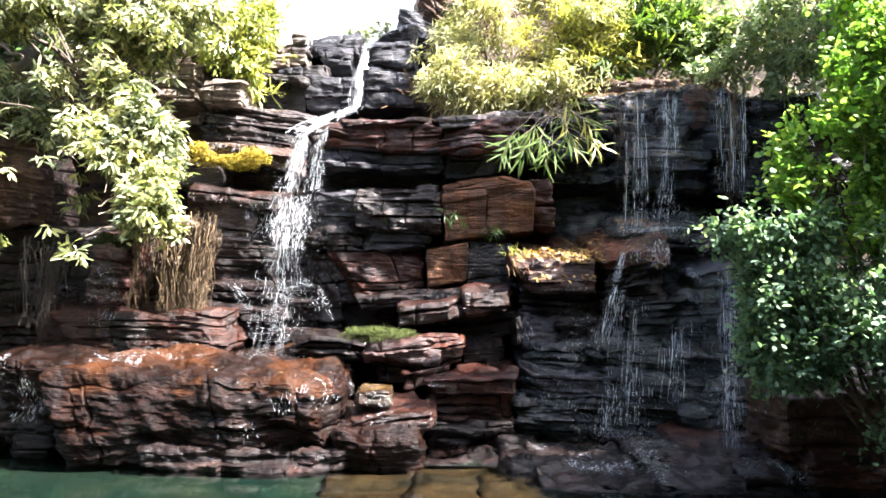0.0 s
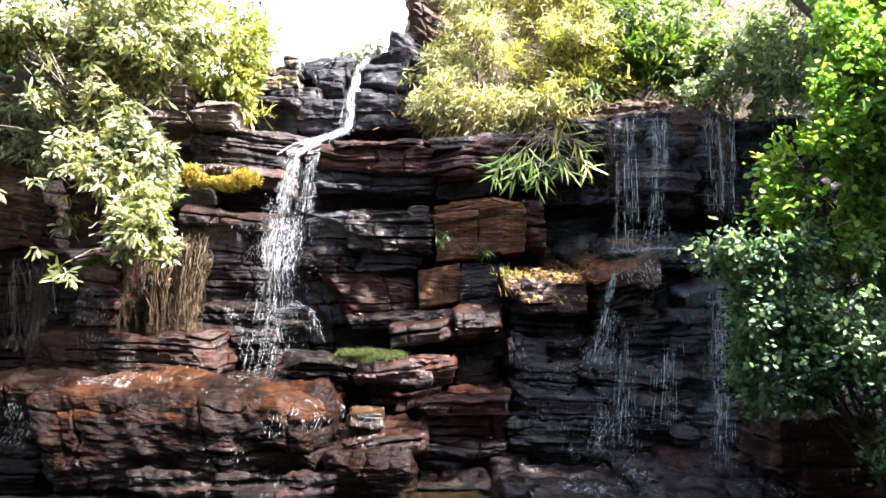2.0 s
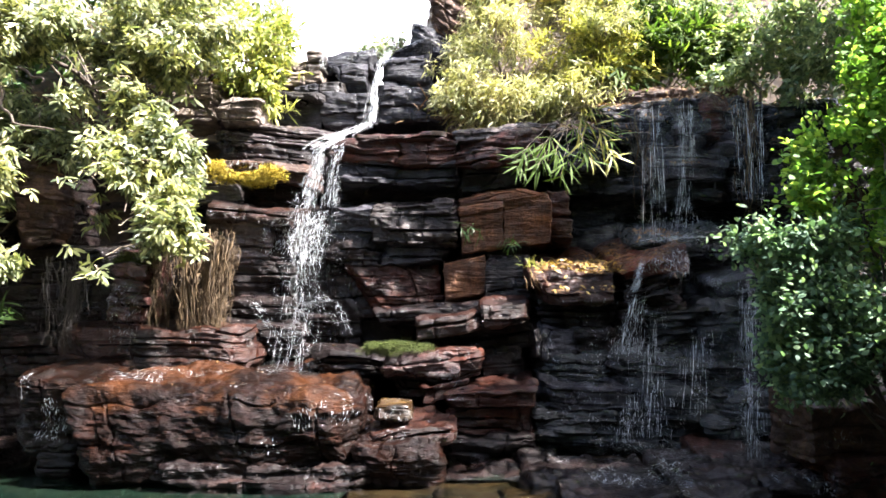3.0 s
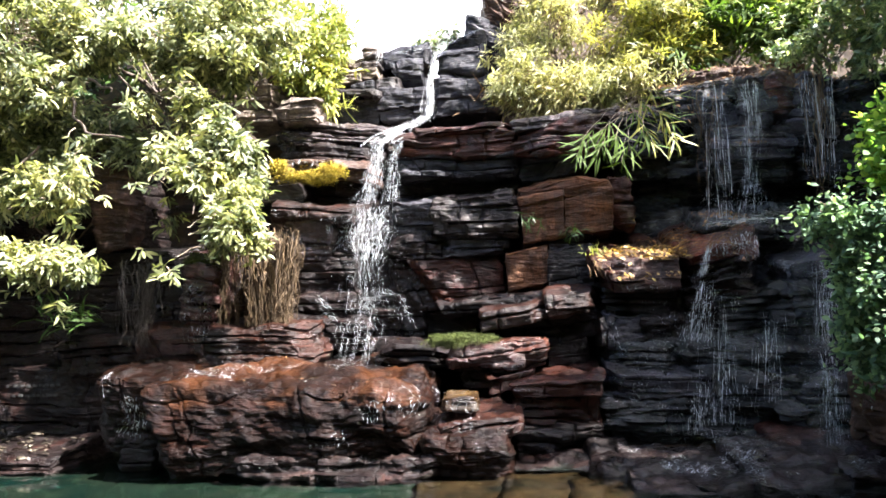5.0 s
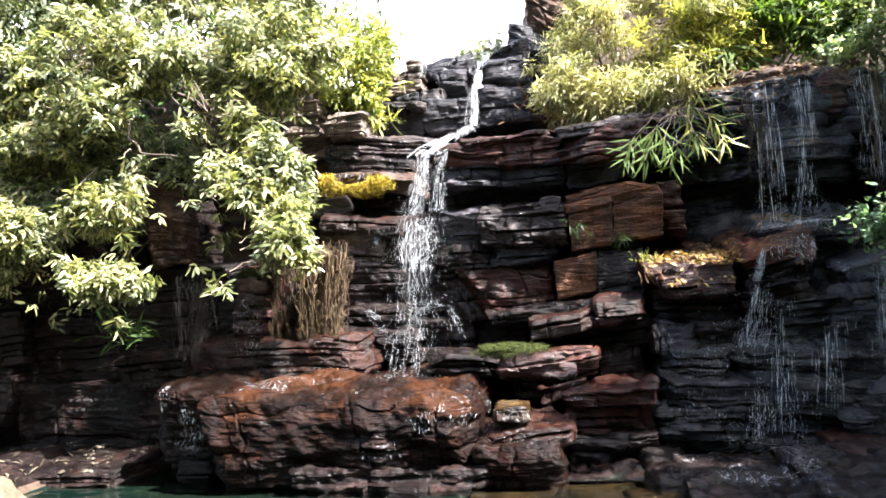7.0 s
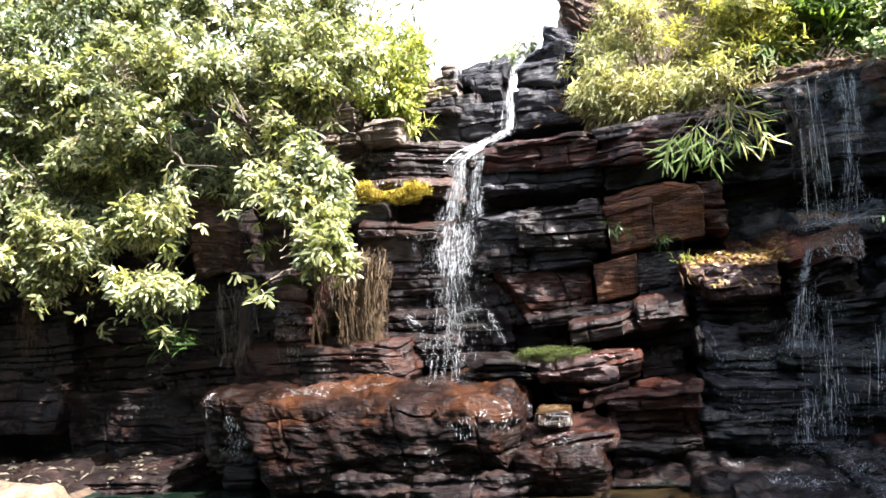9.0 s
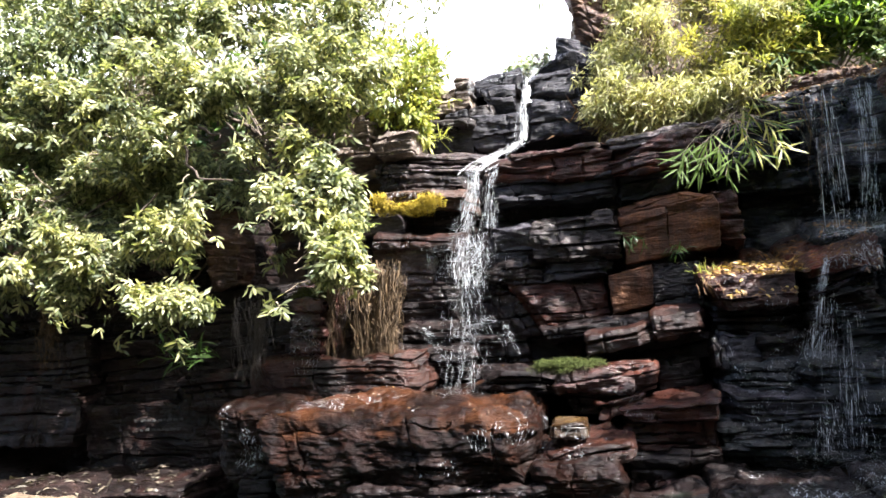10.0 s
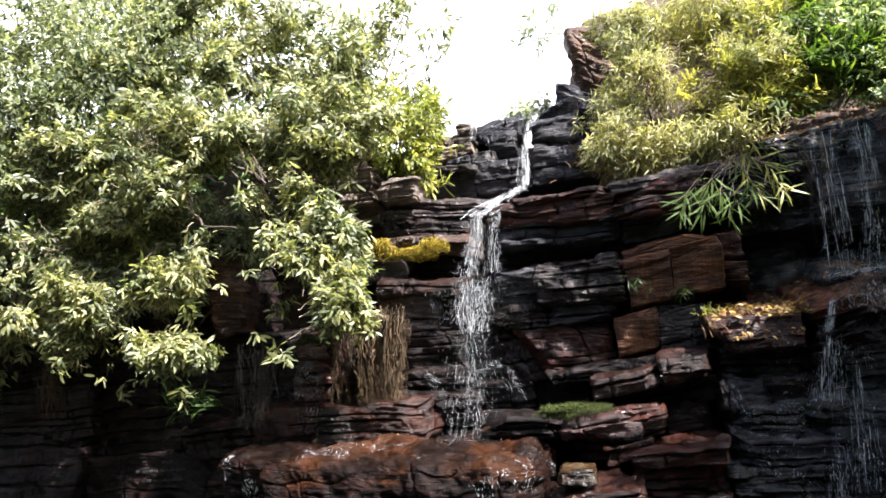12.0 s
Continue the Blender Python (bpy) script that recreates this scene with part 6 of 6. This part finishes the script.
# ---- unseen trees added to hold back light, then trees on the slope ----
# added crown out of view; its clumps shade the wall, ledge and shrub
plant("tree", "tall dense tree out of view, added to shade wall and shrub",
      [(6.2, 8.9, 7.4, 1.4, 0.5, 1.0), (2.6, 9.05, 7.7, 0.6, 0.24, 0.3), (3.6, 9.05, 7.5, 0.8, 0.24, 0.4), (4.7, 9.0, 7.3, 0.8, 0.3, 0.5), (4.2, 7.2, 6.95, 0.55, 0.35, 0.3), (5.2, 7.7, 7.1, 0.5, 0.4, 0.3), (6.0, 7.6, 7.0, 0.8, 0.6, 0.6), (5.5, 7.6, 5.6, 0.9, 0.75, 0.9), (6.4, 6.7, 5.3, 0.8, 1.2, 1.0), (4.8, 5.85, 4.25, 0.5, 0.6, 0.3), (5.7, 5.8, 4.3, 0.6, 0.6, 0.5), (6.3, 8.4, 6.6, 1.2, 1.1, 1.3), (8.2, 7.0, 5.6, 1.4, 1.6, 2.0), (7.6, 8.6, 5.5, 1.4, 1.4, 1.7), (8.0, 3.0, 4.0, 1.6, 1.6, 2.6)],
      34000, 0.2, 0.12, LEAF_SHRUB, 171, root=(7.5, 6.5, 0.2), twigs=60, girth=0.16, gap=0.0)
# unseen ring of trees, added to cut the sky light on the rock
for k, (x, y) in enumerate(((10, -1), (7.5, -6), (2.5, -9), (-3, -9.5), (-8, -7), (-11, -2), (-11.5, 3.5), (12, 4))):
    plant("tree", "broad leafy tree out of view, added to hold back sky light",
          [(x, y, 3.5, 3.0, 2.6, 3.4), (x * 1.1, y * 1.1, 8.0, 3.4, 2.8, 2.8), (x * 0.95 + 1.5, y, 6.0, 2.4, 2.2, 2.6), (x * 1.15, y * 1.15, 12.0, 3.6, 3.0, 2.6)],
          8000, 0.5, 0.3, LEAF_DEEP, 180 + k, root=(x, y, 1.0), twigs=20, girth=0.2, gap=-0.2)["group"] = "trees round the pool"
for k, (x, y, z) in enumerate(((-6.5, 13.5, 6.5), (-9.5, 12.5, 6.0), (-12.5, 11, 5.5), (-10, 14, 9.5), (-13, 8.5, 5.0))):
    plant("tree", "leafy tree on the slope behind the bank",
          [(x, y, z, 1.7, 1.3, 1.8), (x + 1.0, y, z + 1.2, 1.2, 1.0, 1.2), (x - 0.8, y + 0.3, z - 1.4, 1.4, 1.0, 1.2)],
          5200, 0.2, 0.075, LEAF_GREY if k % 2 else LEAF_DEEP, 200 + k, root=(x, y + 0.4, z - 3.2), twigs=60, girth=0.07, gap=0.1)["group"] = "trees on the slope"
